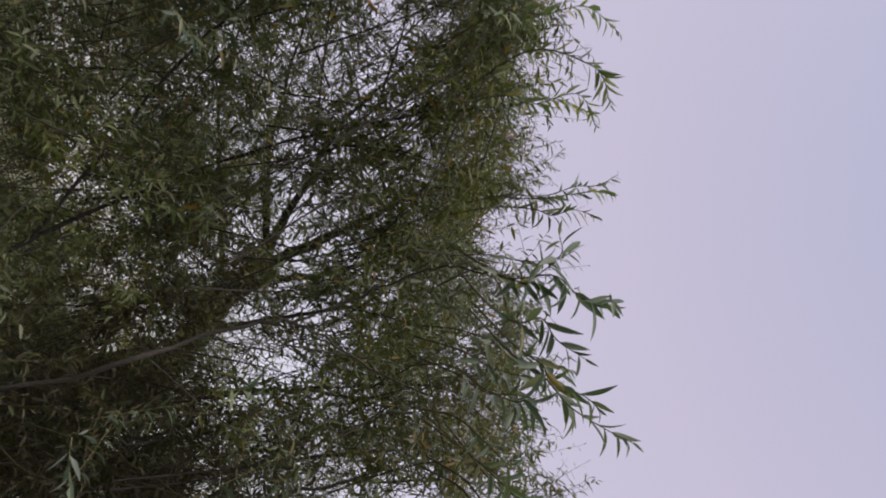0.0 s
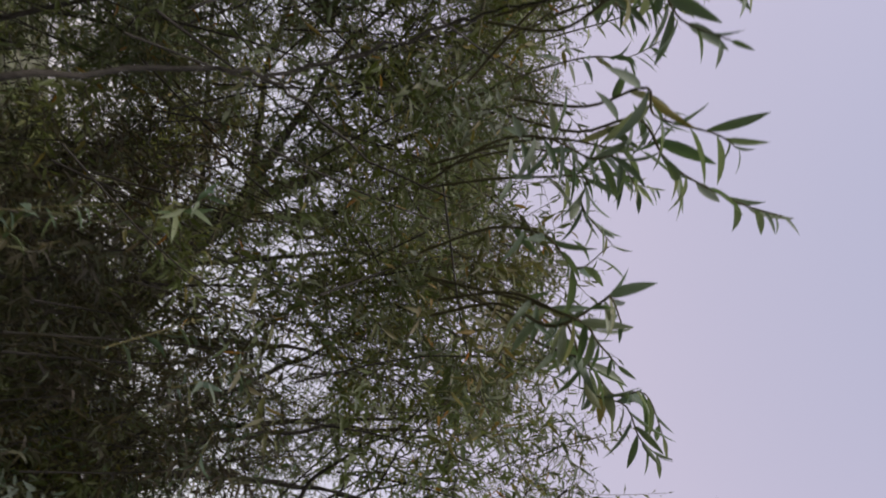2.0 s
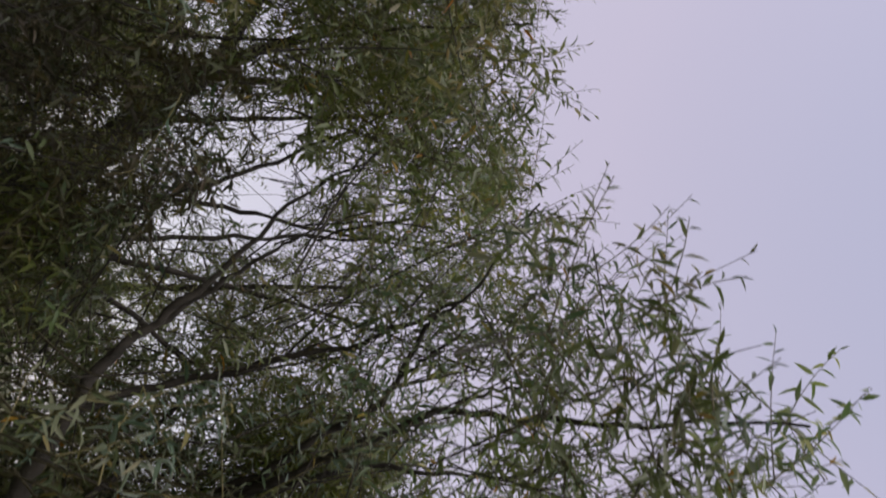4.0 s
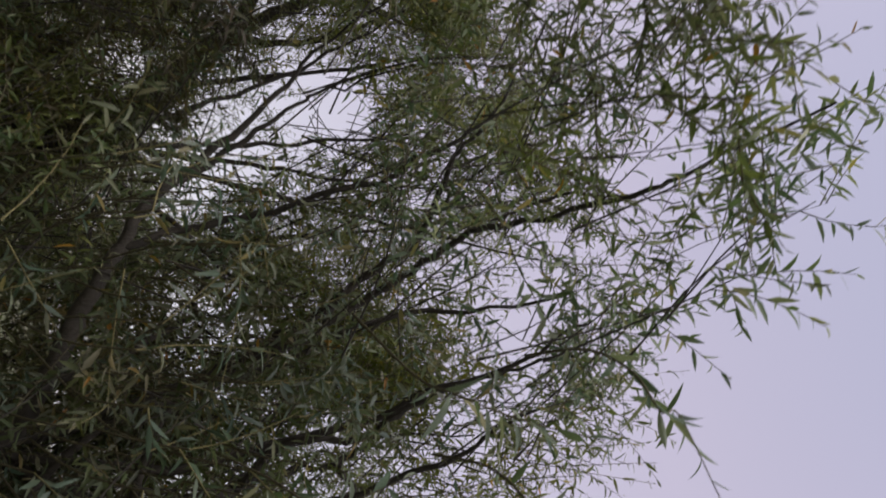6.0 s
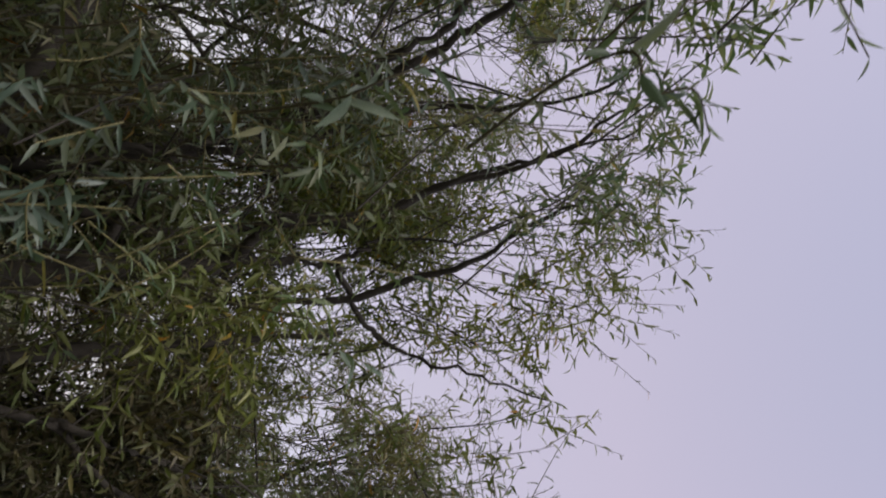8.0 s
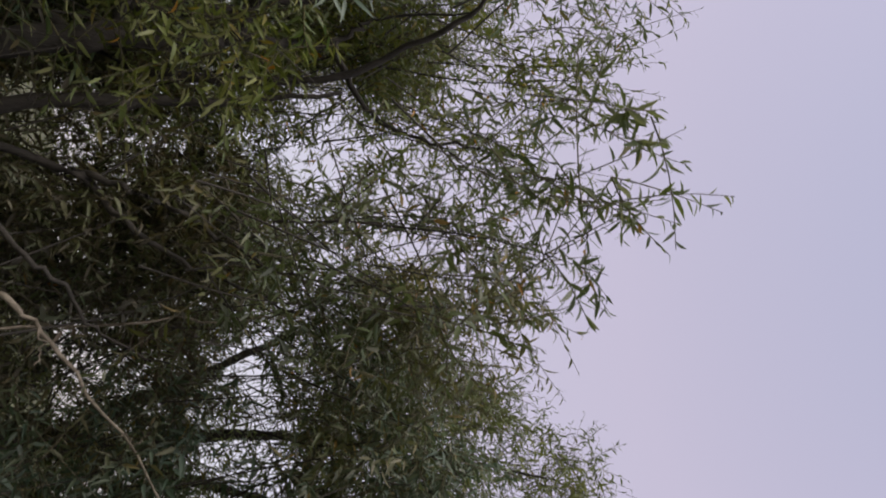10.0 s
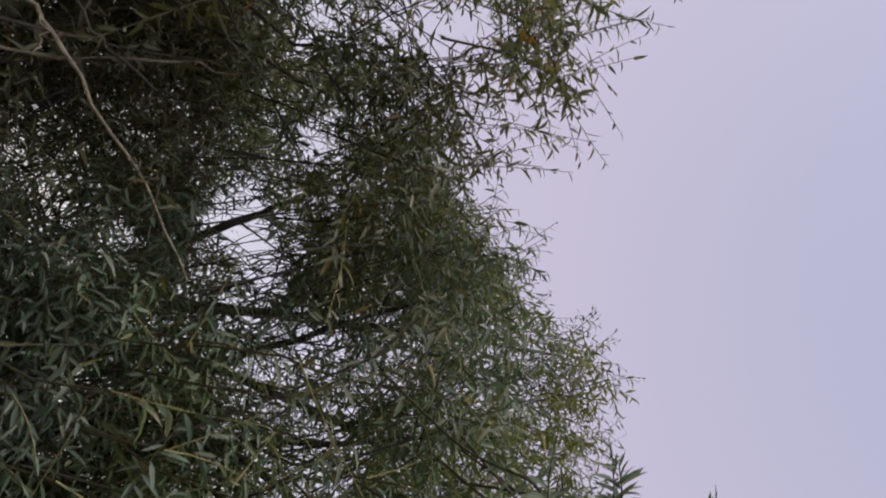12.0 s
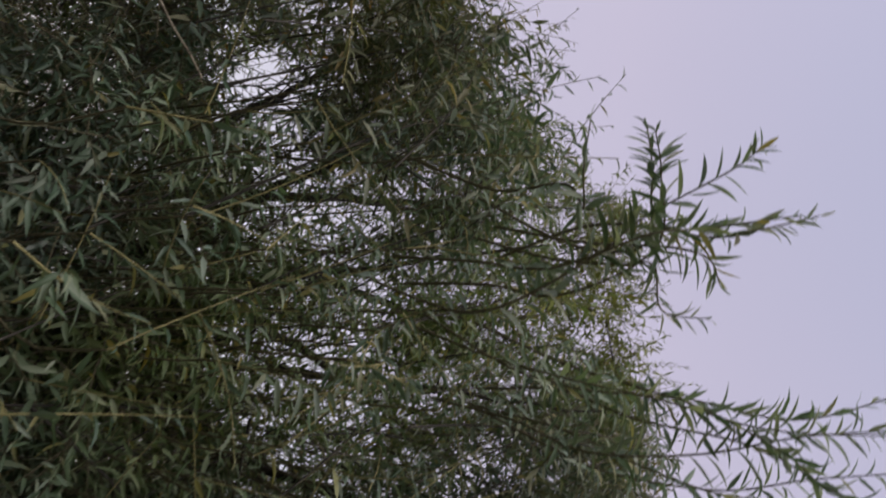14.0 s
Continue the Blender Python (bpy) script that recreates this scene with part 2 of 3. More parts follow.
def sprout(base, way, length, leaf_count, leaf_length, spread=66, wind=0.38):
    """Shoots and their leaves. base, way (n, 3), length (n). Returns the twigs' lines and the leaves' places, ways, faces and sizes."""
    n = len(base)
    s = np.linspace(0, 1, 5)
    sag = rng.normal(0, 0.25, (n, 3)) + np.array([0, 0, 0.05])
    lines = base[:, None] + length[:, None, None] * (s[None, :, None] * way[:, None] + (s**2)[None, :, None] * sag[:, None] * 0.5)
    u = (np.arange(leaf_count) + 0.6) / leaf_count
    u = np.clip(u[None] + rng.uniform(-0.02, 0.02, (n, leaf_count)), 0.03, 1)
    at = base[:, None] + length[:, None, None] * (u[..., None] * way[:, None] + (u**2)[..., None] * sag[:, None] * 0.5)
    tangent = unit(way[:, None] + u[..., None] * sag[:, None])
    side = unit(np.cross(tangent, rng.normal(0, 1, (n, 1, 3))))
    other = np.cross(tangent, side)
    phi = rng.uniform(0, 6.28, (n, 1)) + np.arange(leaf_count)[None] * 2.4 + rng.normal(0, 0.3, (n, leaf_count))
    out_way = np.cos(phi)[..., None] * side + np.sin(phi)[..., None] * other
    open_angle = np.radians(np.clip(rng.normal(spread, 14, (n, leaf_count)), 15, 95) * (1 - 0.45 * u**3))
    along = np.cos(open_angle)[..., None] * tangent + np.sin(open_angle)[..., None] * out_way
    along = unit(along + np.array([wind, 0, -0.22]))  # a light wind blows along the footpath
    face = unit(np.cross(along, np.cross(tangent, along)) + rng.normal(0, 0.35, (n, leaf_count, 3)))
    size = leaf_length * rng.uniform(0.7, 1.2, (n, leaf_count)) * (1 - 0.55 * u**4) * np.where(u < 0.12, 0.7, 1)
    flat = lambda v: v.reshape(-1, *v.shape[2:])
    return lines, flat(at), flat(along), flat(face), flat(size)


# Openings through the crowns: x and rise at a reach of 2.3 m, drift in x for each metre further, half width.
GAPS = [
    (1.62, -0.22, 22, 0.2), (1.8, -0.12, 13, 0.15), (1.42, -0.2, 36, 0.12),
    (1.72, 0.33, 24, 0.14), (2.89, 0.05, 21.5, 0.12), (3.35, 0.24, 31, 0.14), (2.24, -0.25, 10, 0.13), (3.37, 0.26, 4.6, 0.08), (3.52, -0.24, 31.7, 0.2),
    (3.85, -0.11, 21.5, 0.12), (4.05, 0.09, 2.7, 0.09), (4.18, -0.1, 15.5, 0.13),
    (1.47, -0.2, 6, 0.1), (2.16, -0.28, 33.4, 0.2), (2.33, -0.22, 41, 0.15), (3.47, -0.27, 22.5, 0.12),
    (-0.1, -0.05, -1.1, 0.072), (0.56, 0.2, 0.3, 0.06), (0.1, 0.03, 12.9, 0.06), (0.34, 0.12, 19.1, 0.048), (0.76, 0.29, 18.6, 0.078), (0.46, 0.17, 27, 0.042),
    (1.02, 0.39, 29, 0.06), (-0.2, -0.08, 17.8, 0.06), (0.16, 0.05, 38.5, 0.072), (0.56, 0.2, 11, 0.066), (-0.51, -0.21, 0.6, 0.048), (0.69, 0.26, 14.4, 0.06),
    (0.74, 0.08, 17.4, 0.072), (1.06, 0.22, 18.9, 0.072), (1.2, 0.27, 26.4, 0.06), (1.0, 0.19, -2.7, 0.06), (1.17, 0.26, 6, 0.06), (-0.04, -0.27, 11.1, 0.048),
    (0.53, -0.02, 40.8, 0.072), (1.32, 0.24, 7.8, 0.072), (1.22, 0.2, 18.1, 0.084), (1.23, 0.21, 30.1, 0.084), (0.42, -0.17, 8, 0.048), (0.45, 0.04, 9.2, 0.06),
    (4.22, -0.02, 16.8, 0.13), (4.36, 0.04, 17.1, 0.09), (4.12, -0.07, 2.1, 0.06), (4.24, -0.01, 7.2, 0.07), (4.04, 0.09, 2.5, 0.06), (3.36, -0.21, 20.3, 0.1), (3.59, -0.1, 30.3, 0.1), (4.26, -0.08, 6.9, 0.05), (1.94, -0.07, 10.6, 0.1), (1.67, -0.18, 23.4, 0.1), (2.06, -0.33, 33.3, 0.09), (2.15, -0.29, 41.1, 0.1), (3.31, 0.24, 4.9, 0.07), (2.87, 0.03, 22.6, 0.07),
    (3.14, -0.2, -1.6, 0.1), (3.58, -0.02, 28.3, 0.09), (4.1, 0.2, 16.6, 0.07), (1.87, -0.2, 7.8, 0.09), (1.68, -0.28, 23.5, 0.1),
]


def crown(tree, top, low, reach, branches, shoots, stem, mat, leaf_length=0.063, leaf_count=14, simple=False, holes=0.0, seed=0, singles=0,
          shoot_length=(0.2, 0.42), broad=0.2, lean=(0, 0, 0), wind=0.38):
    """The leafy part of a willow: branches fan out from the stem (x, rise) under a top line (x, rise), each set with leafy shoots."""
    tx, trise = np.array(top).T
    made, tries, lines, widths = 0, 0, [], []
    bases, ways, sizes = [], [], []
    while made < branches:
        x = rng.uniform(tx[0], tx[-1])
        peak = np.interp(x, tx, trise)
        rise = rng.uniform(low, peak - 3.5)
        if rng.random() < 0.22:
            rise = peak - rng.uniform(3, 7)
        r = rng.uniform(*reach)
        tip = arch(x, rise, r)
        if noise.noise((x * 2.1 + seed, rise * 0.075, r * 0.5 + seed)) < holes - 0.45:
            continue
        made += 1
        root = arch(stem[0] + rng.normal(0, 0.15), stem[1], sum(reach) / 2)
        span = tip - root
        away = np.linalg.norm(span)
        size = min(away, rng.uniform(0.5, 1.0) * min(1, sum(reach) / 4.4))
        way = span / away + np.array([0, 0, 0.45]) + np.array(lean) + rng.normal(0, 0.45, 3)
        way /= np.linalg.norm(way)
        start = tip - way * size
        mid = (start + tip) / 2 + rng.normal(0, 0.05, 3) * size
        line = spline([start, mid, tip], 7)
        line_rise = np.degrees(np.arctan2(line[:, 2] - 1.6, line[:, 1] - 0.05))
        line_reach = np.hypot(line[:, 2] - 1.6, line[:, 1] - 0.05)
        if (line_rise > np.interp(line[:, 0], tx, trise) - 1).any() or line_reach.min() < reach[0] - 0.25:
            tries += 1
            if tries < 4000:
                made -= 1
                continue
            break
        taper = np.linspace(0.0032, 0.001, 7) * rng.uniform(0.6, 1.4) * min(1, sum(reach) / 4.4)
        count = shoots
        u = np.sqrt(rng.uniform(0.08, 1.0, count))
        p = np.stack([np.interp(u, np.linspace(0, 1, 7), line[:, c]) for c in range(3)], -1)
        w = unit(way[None] * 0.6 + rng.normal(0, 0.85, (count, 3)) + np.array([0, 0, 0.1]))
        length = rng.uniform(*shoot_length, count)
        end = p + w * length[:, None]
        rise_end = np.degrees(np.arctan2(end[:, 2] - 1.6, end[:, 1] - 0.05))
        keep = rise_end < np.interp(end[:, 0], tx, trise) + rng.normal(0.3, 1.5, count)
        keep &= np.hypot(end[:, 2] - 1.6, end[:, 1] - 0.05) > reach[0] - 0.45
        for gx, skew, grise, wide in GAPS:
            for q in (p, end, 0.5 * (p + end)):
                q_rise = np.degrees(np.arctan2(q[:, 2] - 1.6, q[:, 1] - 0.05))
                q_reach = np.hypot(q[:, 2] - 1.6, q[:, 1] - 0.05)
                off = np.hypot(q[:, 0] - gx - skew * (q_reach - 2.3), np.radians(q_rise - grise) * q_reach)
                keep &= off > 0.85 * wide * q_reach / 2.3 * rng.uniform(0.2, 1.15, count)
        if keep.sum() < 4:
            continue
        lines.append(line)
        widths.append(taper)
        bases.append(p[keep])
        ways.append(w[keep])
        sizes.append(length[keep])
    bases, ways, sizes = np.concatenate(bases), np.concatenate(ways), np.concatenate(sizes)
    twigs, at, along, face, size = sprout(bases, ways, sizes, leaf_count, leaf_length, 66, wind)
    part("brushwood", tubes_mesh("brushwood", np.array(lines), np.array(widths), bark, 6), tree, "thin dark willow branches", "stuff")
    part("fine_brushwood", tubes_mesh("fine_brushwood", twigs, np.full(twigs.shape[:2], 1.0) * np.linspace(0.0019, 0.0008, 5)[None], twig_bark, 3), tree,
         "fine brown-green twigs", "stuff")
    width = size * broad * rng.uniform(0.75, 1.25, len(size))
    near = np.zeros(len(at), bool)
    if singles:
        far_off = np.hypot(at[:, 1] - 0.05, at[:, 2] - 1.6) + 10 * (at[:, 2] < 1.5)
        near[np.argsort(far_off)[: singles]] = True
        single_leaves(tree, at[near], along[near], face[near], size[near], width[near], leaf_one)
    rest = ~near
    part("foliage", leaves_mesh("foliage", at[rest], along[rest], face[rest], size[rest], width[rest], mat, simple), tree,
         "withering brown-green willow leaves" if mat is leaf_dry else "dense narrow olive-green willow leaves", "stuff")


SHAPES = {}


def leaf_shape(kind, mat):
    """One of a few leaf meshes, 1 m long and 1 m wide, for leaves that stand as objects of their own."""
    if (kind, mat.name) not in SHAPES:
        s = np.linspace(0, 1, 7)
        half = 0.5 * np.sin(np.pi * np.clip(s, 0, 1) ** (0.7 + 0.12 * kind)) ** 0.8
        half[[0, -1]] = 0.02
        sag = -(0.10 + 0.07 * kind) * s**2
        verts = np.concatenate([np.stack([s, -half, sag + 0.05 * half * 2], -1), np.stack([s, 0 * s, sag], -1), np.stack([s, half, sag + 0.05 * half * 2], -1)])
        i = np.arange(6)
        quads = np.concatenate([np.stack([i, i + 1, i + 8, i + 7], -1), np.stack([i + 7, i + 8, i + 15, i + 14], -1)])
        SHAPES[kind, mat.name] = mesh_from("leaf", verts, [quads], mat, True)
    return SHAPES[kind, mat.name]


def single_leaves(parent, at, along, face, length, width, mat):
    across = unit(np.cross(face, along))
    up = np.cross(along, across)
    for k in range(len(at)):
        ob = part("leaf", leaf_shape(k % 4, mat), parent)
        turn = Matrix((along[k] * length[k], across[k] * width[k], up[k] * length[k])).transposed().to_4x4()
        turn.translation = at[k]
        ob.matrix_basis = turn


def planted(name, x, y, label, category, group=""):
    ob = new(name)
    ob.empty_display_size = 0.2
    ob.location = (x, y, ground_height(x, y) - 0.02)
    return tagged(ob, label, category, group)


# ---- long leafy rods that lean out over the footpath ----
def sprig(tree, line, mat=None, leaf_length=0.09, broad=0.18, gap=0.025, wind=0.4, joined=False):
    """A rod that comes out of a willow's crown towards the footpath: a line of places, leafed along its outer part."""
    mat = mat or leaf_young
    pts = np.array([arch(*p) for p in line])
    pts[1:] += rng.normal(0, 0.014, (len(pts) - 1, 3))
    x, rise, r = line[0]
    root = [arch(x + rng.uniform(-0.1, 0.1), rise - 11, r + 0.45), arch(x, rise - 5, r + 0.18)]
    curve = spline([*root, *pts], 30)
    shoot = part("shoot", tubes_mesh("shoot", curve[None], np.linspace(0.0034, 0.001, 30)[None], twig_bark, 6), tree)
    begin = 30 * 1.4 / (len(pts) + 1)
    length = float(np.linalg.norm(np.diff(curve[int(begin):], axis=0), axis=1).sum())
    count = int(max(9, length / gap))
    u = np.linspace(begin, 29, count)
    i = np.minimum(u.astype(int), 28)
    f = (u - i)[:, None]
    at = curve[i] * (1 - f) + curve[i + 1] * f
    tangent = unit(curve[i + 1] - curve[i])
    side = unit(np.cross(tangent, rng.normal(0, 1, (1, 3)) + np.array([0, 1.0, 0])))
    turn = np.arange(count) * np.pi + rng.normal(0, 0.6, count)
    out_way = np.cos(turn)[:, None] * side + np.sin(turn)[:, None] * np.cross(tangent, side)
    angle = np.radians(np.clip(rng.normal(62, 11, count), 25, 90) * np.linspace(1.05, 0.65, count))
    along = unit(np.cos(angle)[:, None] * tangent + np.sin(angle)[:, None] * out_way + np.array([wind, 0, -0.12]))
    face = unit(np.cross(along, np.cross(tangent, along)) + rng.normal(0, 0.35, (count, 3)))
    size = leaf_length * rng.uniform(0.75, 1.15, count) * np.interp(np.linspace(0, 1, count), [0, 0.2, 0.7, 1], [0.8, 1, 0.95, 0.4])
    width = size * broad * rng.uniform(0.85, 1.2, count)
    if joined:
        part("foliage", leaves_mesh("foliage", at, along, face, size, width, leaf_near), shoot, "", "stuff")
    else:
        single_leaves(shoot, at, along, face, size, width, mat)


def young_growth(tree, xs, reach, rises, count, leaf_length=0.085, broad=0.17, wind=0.6, mat=leaf_near):
    """Pale young shoots in front of a crown, each on a thin twig from within."""
    p = arch(rng.uniform(*xs, count), rng.uniform(*rises, count), rng.uniform(*reach, count))
    w = unit(rng.normal(0, 0.5, (count, 3)) + np.array([0, -0.25, 0.6]))
    twigs, at, along, face, size = sprout(p, w, rng.uniform(0.18, 0.36, count), 12, leaf_length, 60, wind)
    back = np.stack([spline([q + np.array([rng.normal(0, 0.06), 0.55, -0.22]), q + np.array([0, 0.22, -0.12]), q], 6) for q in p])
    part("fine_brushwood", tubes_mesh("fine_brushwood", back, np.linspace(0.0035, 0.002, 6)[None] * np.ones((count, 1)), twig_bark, 5), tree, "", "stuff")
    part("young_wood", tubes_mesh("young_wood", twigs, np.linspace(0.0021, 0.0008, 5)[None] * np.ones((count, 1)), shoot_bark, 4), tree, "pale thin young twigs", "stuff")
    part("young_foliage", leaves_mesh("young_foliage", at, along, face, size, size * broad, mat), tree, "pale silvery-green young willow leaves", "stuff")


# ---- the willows along the footpath ----
THICKET = "willows along the footpath"


def willow_one():
    tree = planted("willow_tree", 0.55, 2.0, "olive-green bushy willow with thin dark leaning stems", "tree", THICKET)
    foot = (0.55, 2.0, tree.location.z)
    stem = arch(0.42, -14, 1.55)
    rod("trunk", [foot, (0.5, 1.85, 0.6), stem], 0.03, 0.009, bark, tree, "dark slim leaning stem")
    rod("limb", [stem, arch(0.38, -1.8, 1.35), arch(0.33, 7.5, 1.35), arch(0.32, 13, 1.35), arch(0.33, 16.6, 1.35), arch(0.36, 19.4, 1.35), arch(0.48, 25.2, 1.35),
                 arch(0.56, 33, 1.3)], 0.0075, 0.002, bark, tree)
    rod("limb", [arch(0.33, 16.6, 1.35), arch(0.28, 23.2, 1.35), arch(0.21, 32.9, 1.35), arch(0.19, 37.8, 1.3), arch(0.2, 45, 1.15)], 0.005, 0.002, bark, tree)
    rod("limb", [(0.5, 1.85, 0.6), arch(0.1, -6, 2.4), arch(-0.2, 14, 2.3), arch(-0.3, 34, 1.95), arch(-0.3, 44, 1.85)], 0.011, 0.002, bark, tree)
    rod("limb", [(0.5, 1.85, 0.6), arch(0.8, -6, 2.5), arch(0.9, 14, 2.5), arch(0.85, 32, 2.2), arch(0.9, 42, 1.9)], 0.009, 0.002, bark, tree)
    rod("limb", [arch(0.1, -6, 2.4), arch(-0.7, 12, 2.3), arch(-1.1, 30, 2.1)], 0.008, 0.003, bark, tree)
    top = [(-2.0, 53), (-1.0, 52), (-0.67, 51), (-0.48, 50), (-0.28, 51.5), (-0.05, 51), (0.14, 44), (0.29, 48), (0.42, 49), (0.52, 45), (0.63, 45.5), (0.74, 46), (0.93, 46.5),
           (1.06, 47), (1.21, 46), (1.34, 42)]
    crown(tree, top, 20, (1.7, 2.5), 185, 10, (0.2, 8), leaf_mid, seed=1, holes=0.1, leaf_length=0.059)
    crown(tree, [(-2.0, 24), (0.0, 18), (0.5, 18)], -14, (2.0, 2.9), 112, 10, (-0.4, -12), leaf_mid, seed=2, holes=0.18)
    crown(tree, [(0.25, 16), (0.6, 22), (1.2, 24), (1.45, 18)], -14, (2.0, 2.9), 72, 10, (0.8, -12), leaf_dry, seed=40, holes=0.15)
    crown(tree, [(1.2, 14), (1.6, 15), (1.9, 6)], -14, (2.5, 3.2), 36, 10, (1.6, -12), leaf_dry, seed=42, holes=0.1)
    young_growth(tree, (-0.7, 1.2), (1.5, 2.0), (-8, 14), 14, 0.07, 0.2)
    sprig(tree, [(0.19, 45.3, 1.1), (0.21, 49.8, 1.08), (0.22, 54.2, 1.05), (0.22, 57.9, 1.02), (0.21, 60.3, 1)], leaf_length=0.088, broad=0.195, gap=0.018)
    sprig(tree, [(0.19, 47.4, 1.04), (0.16, 50.1, 1.04), (0.12, 52.7, 1.04), (0.07, 53.9, 1.04)], leaf_length=0.088, broad=0.195, gap=0.018)
    sprig(tree, [(0.39, 49.4, 1.05), (0.44, 51.2, 1.05), (0.47, 53.9, 1.05), (0.47, 56.9, 1.05)], leaf_length=0.088, broad=0.195, gap=0.018)
    sprig(tree, [(0.43, 48.8, 1.1), (0.49, 51.1, 1.1), (0.53, 53.3, 1.1), (0.56, 55.7, 1.1), (0.59, 59.2, 1.1)], leaf_length=0.088, broad=0.195, gap=0.018)
    sprig(tree, [(0.46, 41, 1.08), (0.51, 45.2, 1.08), (0.52, 47.8, 1.08), (0.57, 49.4, 1.08)], leaf_length=0.088, broad=0.195, gap=0.018)
    sprig(tree, [(0.27, 47, 0.98), (0.29, 50, 0.98), (0.31, 52.5, 0.98), (0.34, 55.6, 0.98)], leaf_length=0.088, broad=0.195, gap=0.018)
    sprig(tree, [(0.74, 42.5, 0.92), (0.72, 45.6, 0.92), (0.71, 47.6, 0.92), (0.71, 48.6, 0.92)], leaf_length=0.068, broad=0.195, gap=0.018)
    sprig(tree, [(0.72, 43.2, 0.92), (0.73, 45.3, 0.92), (0.76, 47, 0.92), (0.78, 48.5, 0.92)], leaf_length=0.068, broad=0.195, gap=0.018)
    sprig(tree, [(0.76, 42.3, 1.18), (0.81, 44.2, 1.18), (0.87, 46.6, 1.18), (0.92, 48.4, 1.18), (0.97, 49.8, 1.18), (1.01, 52.6, 1.18)], leaf_length=0.088, broad=0.195, gap=0.018)
    sprig(tree, [(0.85, 45.2, 1.18), (0.91, 48, 1.18), (0.91, 50.4, 1.18), (0.96, 52.2, 1.18)], leaf_length=0.088, broad=0.195, gap=0.018)
    sprig(tree, [(0.45, 40.9, 1.45), (0.48, 43.6, 1.45), (0.49, 46.2, 1.45), (0.52, 48.4, 1.45), (0.54, 50.5, 1.45)], leaf_length=0.076, gap=0.014, joined=True)
    sprig(tree, [(0.45, 41.9, 1.2), (0.49, 46.3, 1.2), (0.47, 48.7, 1.2), (0.43, 51.6, 1.2)], leaf_length=0.088, broad=0.195, gap=0.018)
    sprig(tree, [(0.03, 45.8, 2), (0.02, 49.1, 2), (-0.01, 51.8, 2), (-0.03, 53.1, 2)], leaf_length=0.076, gap=0.014, joined=True)
    sprig(tree, [(-0.42, 47.7, 1.5), (-0.37, 52.6, 1.5), (-0.32, 54.4, 1.5), (-0.25, 55.3, 1.5)], leaf_length=0.076, gap=0.014, joined=True)
    sprig(tree, [(-0.54, 44.1, 1.5), (-0.53, 47.8, 1.5), (-0.51, 52.7, 1.5), (-0.44, 56, 1.5)], leaf_length=0.076, gap=0.014, joined=True)
    sprig(tree, [(-0.3, 44.5, 1.8), (-0.3, 48.2, 1.8), (-0.23, 52.3, 1.8)], leaf_length=0.076, gap=0.014, joined=True)
    sprig(tree, [(0.03, 44.8, 1.8), (0.03, 48.5, 1.8), (0.03, 51.6, 1.8), (0.06, 53.6, 1.8)], leaf_length=0.076, gap=0.014, joined=True)
    sprig(tree, [(0.06, 45.3, 1.7), (0.07, 47.6, 1.7), (0.07, 49.8, 1.7), (0.09, 51.7, 1.7)], leaf_length=0.076, gap=0.014, joined=True)
    sprig(tree, [(0.22, 44.3, 1.6), (0.21, 47.2, 1.6), (0.2, 51.1, 1.6)], leaf_length=0.076, gap=0.014, joined=True)
    sprig(tree, [(-0.32, 42.3, 1.7), (-0.31, 45.6, 1.7), (-0.3, 50, 1.7), (-0.23, 52.6, 1.7)], leaf_length=0.076, gap=0.014, joined=True)
    sprig(tree, [(0.81, 41.7, 1.3), (0.87, 46, 1.3), (0.86, 48.3, 1.3)], leaf_length=0.088, broad=0.195, gap=0.018)
    sprig(tree, [(0.52, 41.1, 1.2), (0.54, 43.6, 1.2), (0.59, 45.1, 1.2), (0.64, 47.3, 1.2)], leaf_length=0.088, broad=0.195, gap=0.018)
    sprig(tree, [(0.62, 41.4, 1.1), (0.67, 44.3, 1.1), (0.66, 46.7, 1.1)], leaf_length=0.088, broad=0.195, gap=0.018)


